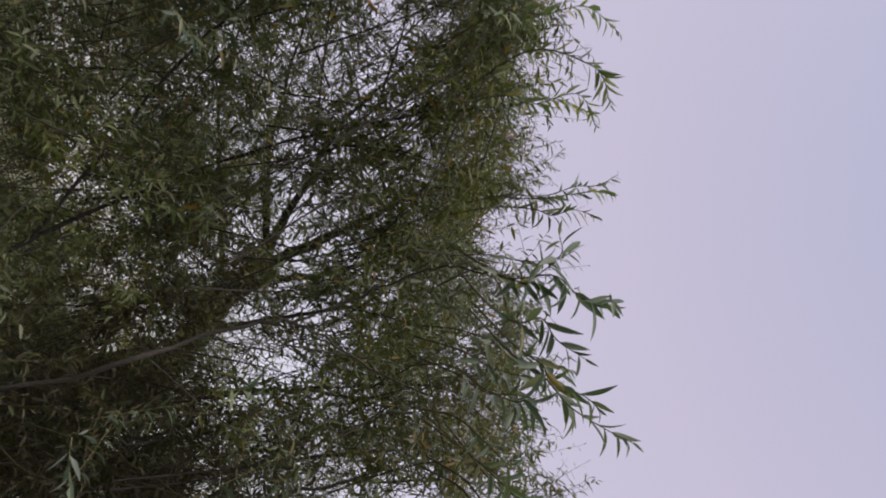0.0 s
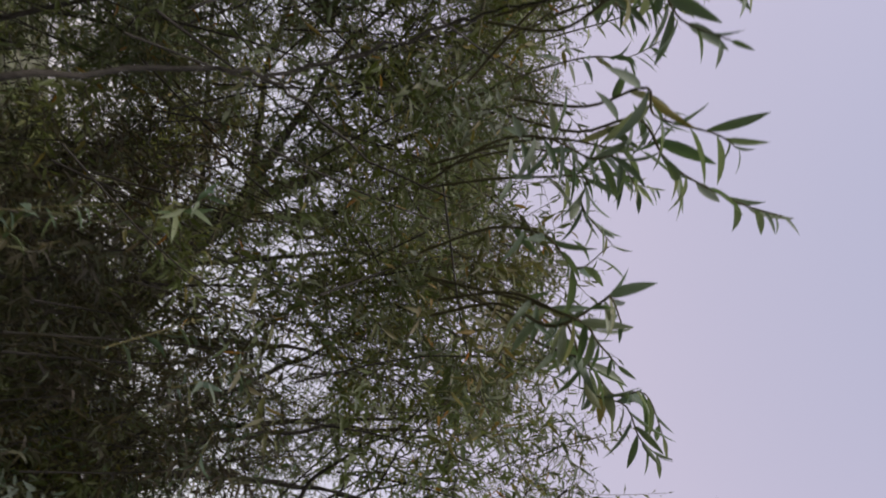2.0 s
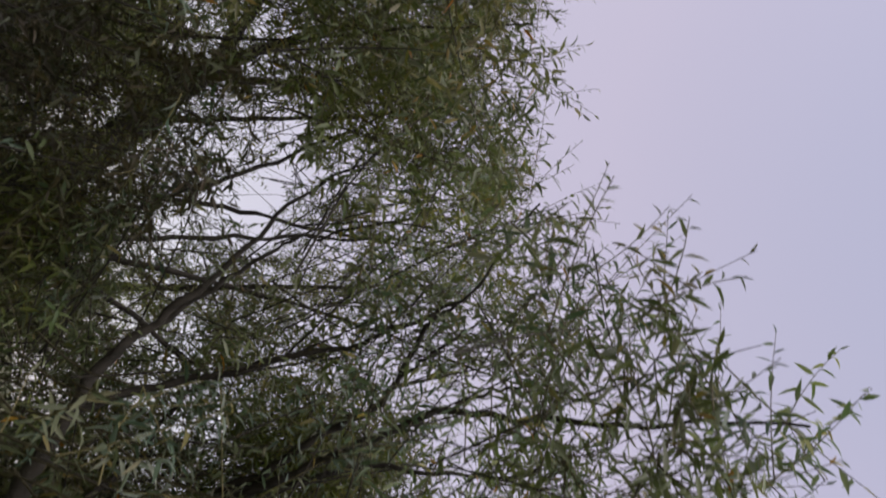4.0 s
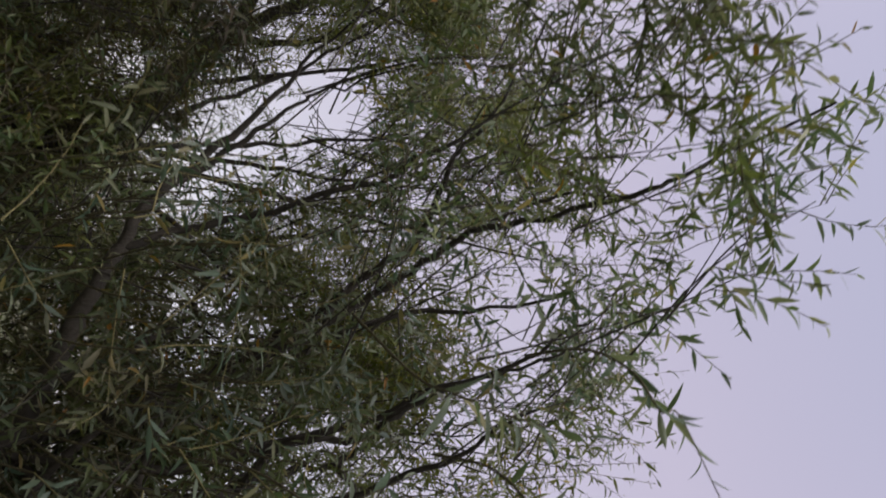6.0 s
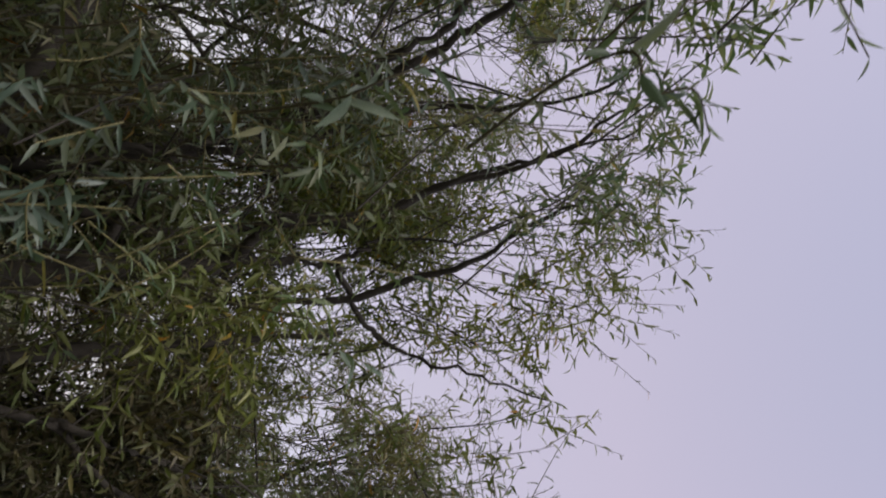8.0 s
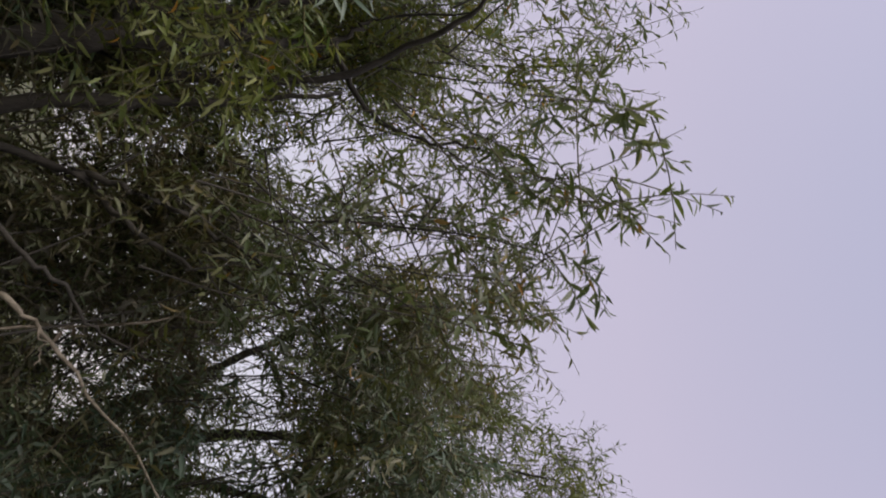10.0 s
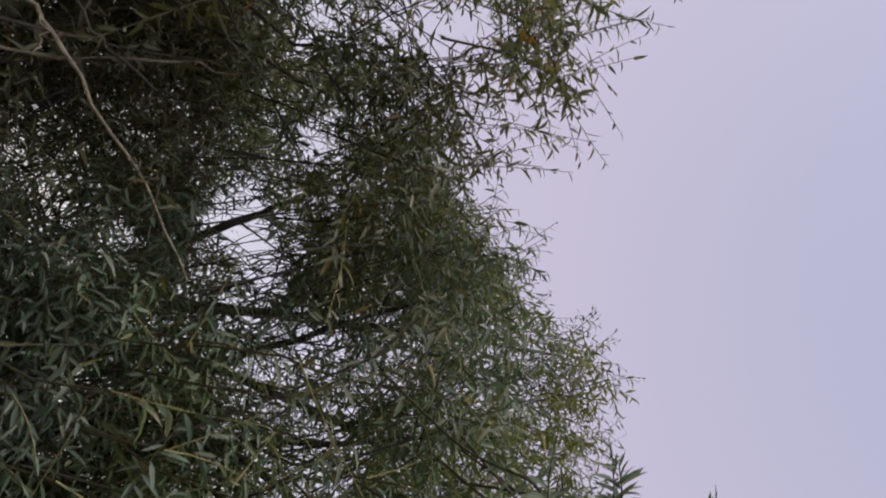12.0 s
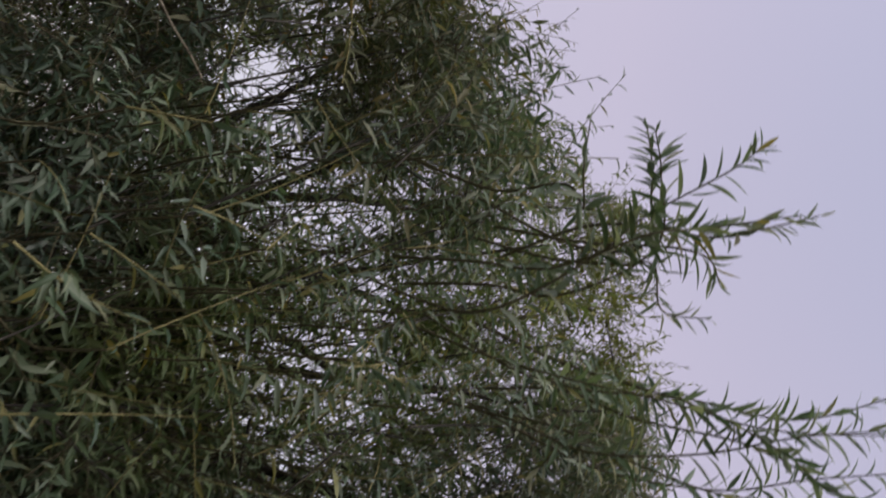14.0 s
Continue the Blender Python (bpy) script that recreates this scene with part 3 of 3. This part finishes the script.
def willow_two():
    tree = planted("willow_tree", 2.85, 2.3, "open many-stemmed willow, limbs leaning over the footpath", "tree", THICKET)
    foot = (2.85, 2.3, tree.location.z)
    crotch = arch(2.72, -6, 2.25)
    rod("trunk", [foot, (2.82, 2.3, 0.6), crotch], 0.09, 0.065, bark, tree, "dark short trunk")
    bend = arch(2.13, 4.9, 2.1)
    rod("limb", [crotch, arch(2.69, -3.9, 2.15), arch(2.55, -1, 2.1), arch(2.39, 0.9, 2.1), arch(2.29, 2.1, 2.1), bend], 0.036, 0.024, bark, tree)
    rod("limb", [bend, arch(1.97, 7.4, 2.1), arch(1.88, 10.6, 2.1), arch(1.75, 14.5, 2.1), arch(1.61, 18.5, 2.1), arch(1.47, 21.6, 2.1), arch(1.26, 30, 2.05)], 0.02, 0.003, bark, tree)
    rod("limb", [arch(1.97, 7.4, 2.1), arch(1.87, 11.5, 2.15), arch(1.76, 15.4, 2.15), arch(1.65, 19.4, 2.15), arch(1.59, 23.1, 2.15), arch(1.5, 32, 2.1)], 0.013, 0.003, bark, tree)
    rod("limb", [bend, arch(2.06, 11, 2.08), arch(2.03, 15.8, 2.06), arch(1.97, 21.4, 2.03), arch(1.92, 27.7, 2.01), arch(1.86, 30.4, 1.99), arch(1.79, 35.3, 1.97),
                 arch(1.7, 38.5, 1.94), arch(1.56, 41.2, 1.92), arch(1.42, 43.9, 1.9)], 0.014, 0.003, bark, tree, knots=36)
    rod("limb", [crotch, arch(2.68, 4, 2.22), arch(2.53, 14.1, 2.2), arch(2.38, 21.2, 2.17), arch(2.26, 25.4, 2.13), arch(2.15, 29.7, 2.1), arch(2.03, 32.2, 2.07),
                 arch(1.86, 34.2, 2.03), arch(1.76, 37, 2.0)], 0.024, 0.006, bark, tree, knots=36)
    rod("limb", [arch(2.03, 32.2, 2.07), arch(1.92, 35.7, 2.05), arch(1.82, 39.5, 2.05), arch(1.8, 43.7, 2.0)], 0.007, 0.002, bark, tree)
    rod("limb", [arch(2.68, 4, 2.22), arch(2.51, 17.1, 2.15), arch(2.38, 22.8, 2.1), arch(2.28, 27.6, 2.04), arch(2.18, 31.9, 1.99), arch(2.09, 36.8, 1.93), arch(2.05, 44.3, 1.82),
                 arch(2.0, 51.5, 1.72), arch(1.97, 55, 1.66), arch(1.91, 59.2, 1.61), arch(1.84, 67.2, 1.5)], 0.019, 0.003, bark, tree, knots=40)
    rod("limb", [arch(2.09, 36.8, 1.93), arch(2.0, 42.1, 1.95), arch(1.98, 48.7, 1.9), arch(2.02, 55, 1.8)], 0.007, 0.002, bark, tree)
    rod("limb", [crotch, arch(2.86, 8, 2.15), arch(2.77, 23.2, 2.1), arch(2.64, 31.8, 2.03), arch(2.52, 40.4, 1.97), arch(2.43, 43.6, 1.93), arch(2.38, 46.7, 1.9)], 0.018, 0.003, bark, tree)
    rod("limb", [crotch, arch(3.02, 6, 2.2), arch(3.04, 21, 2.15), arch(2.92, 30.6, 2.07), arch(2.83, 35.5, 2.03), arch(2.74, 38.7, 1.99), arch(2.66, 42.5, 1.95)], 0.02, 0.003, bark, tree)
    rod("limb", [arch(2.55, -1, 2.1), arch(2.4, 9.4, 2.3), arch(2.3, 10.9, 2.3), arch(2.14, 14.3, 2.3), arch(2.0, 22, 2.3)], 0.014, 0.003, bark, tree)
    top = [(1.1, 40), (1.4, 43), (1.6, 46), (1.9, 50), (2.1, 54), (2.3, 56), (2.5, 54.5), (2.75, 53), (2.95, 50), (3.05, 45)]
    crown(tree, [(0.95, 42), (1.28, 48), (1.52, 54), (1.75, 55), (1.95, 50)], 30, (1.9, 2.5), 26, 9, (1.7, 20), leaf_mid, seed=4, leaf_length=0.06, lean=(-0.5, 0, 0))
    crown(tree, top, -12, (2.0, 2.65), 46, 8, (2.5, 2), leaf_near, seed=5, singles=60, holes=0.32, leaf_length=0.06, lean=(-0.7, 0, 0))
    crown(tree, [(1.3, 12), (2.2, 10), (3.0, 12)], -16, (2.15, 2.8), 58, 10, (2.6, -14), leaf_mid, seed=7, holes=0.3)
    over = [(1.38, 52), (1.48, 61), (1.6, 66), (1.74, 70), (1.88, 73), (2.0, 73), (2.12, 71), (2.24, 67), (2.33, 60), (2.45, 51), (2.55, 46)]
    crown(tree, over, 30, (1.3, 1.8), 52, 5, (2.3, 24), leaf_near, seed=6, singles=60, holes=0.2, leaf_length=0.057, leaf_count=15, lean=(-0.6, 0, 0))
    ends = [(1.5, 61), (1.55, 65), (1.6, 65), (1.66, 63), (1.74, 69), (1.81, 73), (1.9, 73), (2.0, 71)]
    crown(tree, ends, 44, (0.98, 1.25), 17, 6, (1.95, 36), leaf_mid, seed=8, singles=40, leaf_length=0.045, leaf_count=13, shoot_length=(0.13, 0.26))
    sprig(tree, [(2.33, 52.5, 0.98), (2.38, 55, 0.98), (2.41, 57.4, 0.98), (2.49, 59.6, 0.98)], leaf_length=0.075, broad=0.2, gap=0.02)
    sprig(tree, [(2.54, 43.6, 0.9), (2.57, 46.3, 0.9), (2.6, 48.6, 0.9), (2.63, 50.8, 0.9)], leaf_length=0.07, broad=0.21, gap=0.02)
    sprig(tree, [(2.38, 36, 0.97), (2.4, 43, 0.95), (2.42, 50, 0.95)])
    young_growth(tree, (1.9, 3.0), (1.25, 1.75), (-8, 24), 66, 0.066, 0.18)
    crown(tree, [(2.15, 30), (2.35, 40), (2.6, 41), (2.85, 34)], 20, (2.3, 2.8), 26, 10, (2.6, 10), leaf_lime, seed=41, leaf_length=0.056)
    sprig(tree, [(2.6, 22, 1.05), (2.55, 27, 1.0), (2.5, 31, 1.0)])
    return tree


def willow_three():
    tree = planted("willow_tree", 3.15, 2.75, "willow with a thick dark stem and drooping leafy branch ends", "tree", THICKET)
    foot = (3.15, 2.75, tree.location.z)
    head = arch(2.93, 14.1, 2.1)
    rod("trunk", [foot, (3.1, 2.6, 0.7), arch(3.04, -8, 2.2), arch(3.01, 1, 2.1), arch(2.97, 5.3, 2.1), arch(2.96, 11.6, 2.1), head], 0.06, 0.024, bark, tree, "thick dark stem")
    rod("limb", [head, arch(2.87, 15.7, 2.08), arch(2.81, 16.9, 2.06), arch(2.77, 20.9, 2.03), arch(2.79, 24.8, 2.01), arch(2.74, 27, 1.99), arch(2.67, 29.7, 1.97),
                 arch(2.59, 34.3, 1.94), arch(2.55, 38.4, 1.92), arch(2.51, 41.6, 1.9), arch(2.45, 47, 1.85)], 0.02, 0.003, bark, tree, knots=36)
    rod("limb", [head, arch(2.91, 20.4, 2.15), arch(2.9, 23.2, 2.15), arch(2.85, 25.4, 2.15), arch(2.81, 27.2, 2.15), arch(2.8, 36, 2.1)], 0.015, 0.003, bark, tree)
    rod("limb", [arch(2.9, 23.2, 2.15), arch(3.09, 25.6, 2.2), arch(3.17, 28.2, 2.22), arch(3.21, 31.7, 2.22), arch(3.24, 36.7, 2.2), arch(3.28, 42, 2.18)], 0.012, 0.003, bark, tree)
    rod("limb", [arch(2.97, 5.3, 2.1), arch(2.66, 9, 2.2), arch(2.53, 19.4, 2.2), arch(2.39, 28.1, 2.16), arch(2.37, 33.8, 2.12), arch(2.33, 42.1, 2.04), arch(2.25, 46, 2.0)], 0.016, 0.004, bark, tree)
    rod("limb", [arch(3.04, -8, 2.2), arch(2.66, 4.2, 2.1), arch(2.63, 9.2, 2.1), arch(2.55, 14, 2.1), arch(2.44, 21.9, 2.1), arch(2.36, 32, 2.1)], 0.014, 0.003, bark, tree)
    rod("limb", [(3.1, 2.6, 0.7), arch(3.24, -10, 2.1), arch(3.19, 2.3, 2.0), arch(3.17, 8.6, 2.0), arch(3.15, 14.1, 2.0), arch(3.1, 24, 2.0)], 0.032, 0.006, bark, tree)
    rod("limb", [arch(3.24, -10, 2.1), arch(3.38, 2.5, 2.05), arch(3.5, 5.4, 2.0), arch(3.63, 10.3, 2.0), arch(3.72, 15.4, 2.0), arch(3.82, 22, 2.0)], 0.014, 0.003, bark, tree)
    rod("limb", [arch(3.38, 2.5, 2.05), arch(3.43, 6.5, 2.0), arch(3.5, 11, 2.0), arch(3.6, 15.2, 2.0), arch(3.67, 19.2, 2.0), arch(3.72, 30, 1.95)], 0.011, 0.003, bark, tree)
    rod("limb", [arch(3.3, -6, 2.0), arch(3.57, -1.4, 1.8), arch(3.7, 2.1, 1.8), arch(3.82, 5.1, 1.8), arch(3.95, 12, 1.85)], 0.009, 0.002, bark, tree)
    top = [(2.4, 46), (2.5, 54), (2.6, 54.5), (2.9, 53.5), (3.08, 50), (3.25, 47), (3.42, 46.5), (3.5, 40), (3.7, 37), (4.0, 31)]
    crown(tree, top, -12, (2.1, 2.8), 62, 9, (3.1, 4), leaf_mid, seed=9, singles=40, holes=0.34, leaf_length=0.058)
    crown(tree, [(2.1, 20), (2.45, 33), (2.7, 40), (2.9, 34), (3.1, 22)], 6, (2.75, 3.2), 70, 10, (2.9, 2), leaf_mid, seed=15)
    crown(tree, [(2.15, 20), (2.45, 30), (2.8, 32), (3.1, 22)], 4, (1.6, 1.95), 30, 8, (2.9, -4), leaf_mid, seed=16, leaf_length=0.06)
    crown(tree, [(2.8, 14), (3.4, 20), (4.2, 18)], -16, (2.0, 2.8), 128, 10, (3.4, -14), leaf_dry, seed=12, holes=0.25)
    crown(tree, [(3.05, 44), (3.35, 47), (3.6, 45), (3.75, 40)], 31, (2.2, 2.7), 14, 8, (3.2, 24), leaf_mid, seed=43, leaf_length=0.056)
    side = [(3.5, 41), (3.58, 48), (3.75, 46.5), (3.9, 45), (4.0, 43), (4.12, 36)]
    crown(tree, side, 20, (1.65, 2.0), 66, 8, (3.5, 12), leaf_mid, seed=10, singles=40, holes=0.32, leaf_length=0.052)
    over = [(3.3, 50), (3.34, 64), (3.4, 63), (3.46, 58), (3.52, 59), (3.6, 56), (3.68, 51), (3.75, 45), (3.8, 38)]
    crown(tree, over, 34, (1.1, 1.4), 20, 6, (3.5, 28), leaf_mid, seed=11, singles=150, holes=0.0, leaf_length=0.045, shoot_length=(0.15, 0.28))
    return tree


def willow_four():
    tree = planted("willow_tree", 5.1, 2.2, "full grey-green willow bush with upright shoots", "tree", THICKET)
    foot = (5.1, 2.2, tree.location.z)
    rod("trunk", [foot, (5.05, 2.2, 0.6), arch(4.95, -8, 2.2)], 0.07, 0.05, bark, tree, "dark short trunk")
    for x, rise in ((4.35, 34), (4.8, 38), (5.3, 42), (5.9, 44)):
        rod("limb", [arch(4.95, -8, 2.2), arch(4.95 + 0.45 * (x - 4.95), 10, 2.2), arch(x, rise, 2.0)], 0.03, 0.003, bark, tree)
    top = [(4.05, 35), (4.2, 39.5), (4.4, 41), (4.55, 42), (4.75, 43), (4.9, 43), (5.05, 43), (5.2, 46), (5.4, 49), (6.2, 51), (6.6, 48)]
    crown(tree, top, -14, (1.75, 2.3), 290, 11, (5.0, 2), leaf_deep, seed=13, holes=0.15, leaf_length=0.059, broad=0.19, wind=0.7)
    crown(tree, [(4.0, 16), (5.0, 16), (6.4, 18)], -16, (1.7, 2.4), 150, 10, (5.0, -14), leaf_deep, seed=14, broad=0.19, holes=0.2, wind=0.7)
    young_growth(tree, (4.45, 5.7), (1.25, 1.65), (-8, 20), 46, 0.064, 0.17, 0.9, leaf_deep)
    young_growth(tree, (4.4, 5.8), (1.4, 1.75), (6, 30), 60, 0.062, 0.16, 1.0, leaf_deep)
    sprig(tree, [(4.83, 30, 1.1), (4.77, 37.3, 1.05), (4.71, 41, 1.05), (4.63, 47.5, 1.05), (4.57, 50, 1.05)], leaf_length=0.062, broad=0.17, gap=0.0115, wind=0.05)
    sprig(tree, [(4.77, 35, 1.1), (4.72, 41, 1.05), (4.72, 47, 1.05), (4.71, 52, 1.05)], leaf_length=0.062, broad=0.17, gap=0.0115, wind=0.05)
    sprig(tree, [(4.82, 36, 1.15), (4.74, 42.5, 1.1), (4.65, 43, 1.1), (4.57, 43, 1.1)], leaf_length=0.062, broad=0.17, gap=0.0115, wind=0.05)
    sprig(tree, [(4.75, 42.7, 1.17), (4.67, 44.1, 1.15), (4.61, 44.2, 1.15), (4.55, 43.8, 1.15)], leaf_length=0.06, broad=0.17, gap=0.0115, wind=0.05)
    sprig(tree, [(4.75, 44, 1.17), (4.76, 46.5, 1.15), (4.79, 48.5, 1.15), (4.83, 49.2, 1.15)], leaf_length=0.06, broad=0.17, gap=0.0115, wind=0.05)
    sprig(tree, [(4.64, 37.1, 1.2), (4.68, 38.9, 1.2), (4.61, 39.4, 1.2), (4.54, 38.9, 1.2)], leaf_length=0.06, broad=0.17, gap=0.0115, wind=0.05)
    sprig(tree, [(4.78, 41.3, 1.2), (4.79, 44.3, 1.2), (4.87, 44.6, 1.2), (4.89, 46.7, 1.2)], leaf_length=0.06, broad=0.17, gap=0.0115, wind=0.05, joined=True)
    sprig(tree, [(4.72, 44, 1.15), (4.73, 48.1, 1.12), (4.73, 51.7, 1.1), (4.72, 55.2, 1.1)], leaf_length=0.06, broad=0.17, gap=0.0115, wind=0.05, joined=True)
    sprig(tree, [(4.98, 36, 1.25), (5.01, 44, 1.2), (5.04, 53, 1.2), (5.05, 62, 1.2)], leaf_length=0.064, broad=0.16, gap=0.0125, wind=0.05)
    sprig(tree, [(5.12, 38, 1.25), (5.12, 47, 1.2), (5.09, 53, 1.2), (5.03, 62, 1.2)], leaf_length=0.064, broad=0.16, gap=0.0125, wind=0.05)
    sprig(tree, [(5.02, 38, 1.3), (5.03, 46, 1.25), (5.04, 54, 1.25), (5.0, 62, 1.25)], leaf_length=0.064, broad=0.16, gap=0.0125, wind=0.05, joined=True)
    sprig(tree, [(5.06, 42, 1.25), (5.1, 50, 1.2), (5.16, 56, 1.2), (5.2, 61, 1.2)], leaf_length=0.064, broad=0.16, gap=0.0125, wind=0.05, joined=True)
    sprig(tree, [(5.16, 42, 1.3), (5.2, 48, 1.25), (5.22, 55, 1.25), (5.2, 60, 1.25)], leaf_length=0.064, broad=0.16, gap=0.0125, wind=0.05, joined=True)
    sprig(tree, [(5.0, 42, 1.25), (5.04, 48, 1.2), (5.1, 53, 1.2), (5.14, 57, 1.2)], leaf_length=0.064, broad=0.16, gap=0.0125, wind=0.05, joined=True)
    sprig(tree, [(5.2, 40, 1.35), (5.2, 48, 1.3), (5.18, 55, 1.3), (5.14, 63, 1.3)], leaf_length=0.064, broad=0.16, gap=0.0125, wind=0.05, joined=True)


def far_willow(x, y, top, stem, branches, reach, seed, holes, label, thick=0.035):
    tree = planted("willow_tree", x, y, label, "tree", "willows behind")
    foot = (x, y, tree.location.z)
    rod("trunk", [foot, (x, y, 0.8), arch(stem[0], stem[1], sum(reach) / 2)], 0.09, 0.05, bark, tree, "dark trunk")
    xs = [p[0] for p in top]
    for k in range(4):
        lx = xs[0] + (xs[-1] - xs[0]) * (0.15 + 0.23 * k)
        peak = float(np.interp(lx, xs, [p[1] for p in top]))
        rod("limb", [arch(stem[0], stem[1], sum(reach) / 2), arch(0.5 * (lx + stem[0]), 0.45 * peak, sum(reach) / 2), arch(lx, peak - 7, reach[0] + 0.2)],
            thick, 0.003, bark, tree)
    crown(tree, top, -7, reach, branches, 11, stem, leaf_far, seed=seed, holes=holes, simple=True, leaf_length=0.063)
    crown(tree, [(xs[0], 15), (xs[-1], 15)], -10, (reach[0] + 0.3, reach[1] + 0.4), int(58 * (xs[-1] - xs[0])), 10, (stem[0], -12), leaf_far, seed=seed + 1,
          simple=True, leaf_length=0.059, holes=0.22)


def big_willow():
    tree = planted("willow_tree", 1.9, 5.0, "tall grey-green willow with a thick dark leaning forked trunk", "tree", "willows behind")
    fork = arch(0.66, 13.6, 4.7)
    rod("trunk", [(1.9, 5.0, tree.location.z), arch(1.75, -5, 4.8), arch(1.35, 4.1, 4.7), arch(1.05, 8.5, 4.7), arch(0.83, 10.9, 4.7), fork], 0.15, 0.085, bark, tree,
        "dark ridged leaning trunk")
    rod("limb", [fork, arch(0.52, 16.8, 4.62), arch(0.43, 20, 4.55), arch(0.26, 24.9, 4.48), arch(0.07, 31, 4.4), arch(-0.1, 40, 4.3)], 0.06, 0.006, bark, tree)
    rod("limb", [fork, arch(0.47, 15.3, 4.62), arch(0.22, 17.1, 4.55), arch(-0.05, 19.7, 4.48), arch(-0.44, 22.9, 4.4), arch(-1.0, 32, 4.3)], 0.055, 0.006, bark, tree)
    rod("limb", [fork, arch(0.43, 15.1, 4.7), arch(0.05, 15.8, 4.7), arch(-0.44, 16.8, 4.7), arch(-1.6, 22, 4.6)], 0.04, 0.006, bark, tree)
    rod("limb", [arch(0.69, 13.4, 4.7), arch(0.69, 19.7, 4.6), arch(0.62, 24.1, 4.5), arch(0.5, 29.6, 4.4), arch(0.46, 36.2, 4.3)], 0.03, 0.006, bark, tree)
    rod("limb", [arch(1.03, 8.7, 4.68), arch(0.98, 16.3, 4.5), arch(0.92, 23.8, 4.4), arch(0.87, 30.5, 4.3), arch(0.85, 38, 4.3)], 0.022, 0.006, bark, tree)
    rod("limb", [arch(0.83, 10.9, 4.7), arch(0.15, 11.4, 4.5), arch(-0.36, 11.8, 4.5), arch(-0.89, 13, 4.5), arch(-2.0, 20, 4.5)], 0.022, 0.006, bark, tree)
    rod("limb", [arch(1.35, 4.1, 4.7), arch(1.52, 7.7, 4.63), arch(1.57, 14.8, 4.57), arch(1.69, 22.9, 4.5), arch(1.8, 36, 4.4)], 0.03, 0.006, bark, tree)
    rod("limb", [arch(1.75, -5, 4.8), arch(2.1, 4, 4.6), arch(2.1, 18, 4.4), arch(2.0, 34, 4.2)], 0.04, 0.006, bark, tree)
    top = [(-3.6, 47), (-2.2, 47), (-1.3, 45), (-0.9, 43), (-0.5, 45), (0.1, 44), (0.45, 38), (0.75, 41), (1.1, 44), (1.5, 45), (1.75, 46), (1.95, 45), (2.2, 36), (2.5, 24)]
    crown(tree, top, -6, (4.0, 5.3), 1040, 13, (0.7, 10), leaf_far, seed=21, holes=0.08, simple=True, leaf_length=0.059)
    crown(tree, [(-3.6, 16), (1.6, 14), (2.6, 8)], -10, (4.2, 5.6), 420, 12, (0.8, -8), leaf_far, seed=22, holes=0.1, simple=True, leaf_length=0.074)


def willows_behind():
    big_willow()
    far_willow(1.6, 3.1, [(0.5, 38), (0.9, 42), (1.3, 43), (1.6, 45), (1.9, 48), (2.1, 52), (2.3, 53), (2.5, 44), (2.8, 33), (3.4, 28)], (1.7, 2), 95, (2.6, 3.4), 25, 0.34,
               "grey-green willow half hidden behind the front row", 0.016)
    far_willow(4.5, 3.3, [(3.2, 30), (3.55, 35), (3.85, 35.5), (4.13, 37.5), (4.3, 41), (4.45, 43.5), (4.62, 46.5), (4.75, 51.5), (4.9, 50), (5.4, 51), (6.5, 49),
                          (7.2, 44)], (4.5, 0), 495, (2.9, 3.7), 29, 0.1, "dense rounded grey-green willow with fine leaves")


willow_one()
second = willow_two()
third = willow_three()
willow_four()
willows_behind()


# ---- dead wood hanging in the thicket ----
def dead_branch(points, thick, thin, label, twigs=()):
    line = [arch(*p) for p in points]
    ob = new("dead_branch")
    ob.location = line[0]
    tagged(ob, label, "branch")
    rod("stick", line, thick, thin, dead_bark, ob)
    for t in twigs:
        rod("twig", [arch(*p) for p in t], thin, 0.0015, dead_bark, ob, knots=10)


dead_branch([(3.3, -62, 1.85), (3.55, -12, 1.8), (3.68, -3.3, 1.75), (3.74, -1.1, 1.75), (3.78, 0.5, 1.75), (3.87, 2.4, 1.75), (4.03, 5.6, 1.75), (4.18, 8.2, 1.75), (4.34, 10.7, 1.75)],
            0.009, 0.0025, "pale bare dead branch leaning in the willow thicket",
            [[(3.78, 0.5, 1.75), (3.84, 0.6, 1.73), (3.87, 0.2, 1.72)], [(4.07, 6.3, 1.75), (4.08, 7.4, 1.74), (4.07, 8.4, 1.73)]])
dead_branch([(3.85, -62, 1.9), (3.82, -8, 1.95), (3.8, 6.7, 1.9), (3.79, 10.6, 1.9), (3.8, 15.2, 1.9), (3.8, 18.5, 1.9), (3.78, 21.9, 1.9)], 0.0045, 0.002,
            "thin upright bare pale twig among the willows")

# ---- inner leafy branches of the two open willows ----
crown(second, [(1.75, 24), (1.95, 33), (2.3, 36), (2.5, 27)], 13, (2.2, 2.6), 17, 10, (2.3, 6), leaf_mid, seed=31, leaf_length=0.058)
crown(third, [(3.3, 22), (3.7, 24), (4.1, 26), (4.4, 22)], 2, (2.3, 2.9), 44, 10, (3.6, -6), leaf_mid, seed=32, leaf_length=0.058)
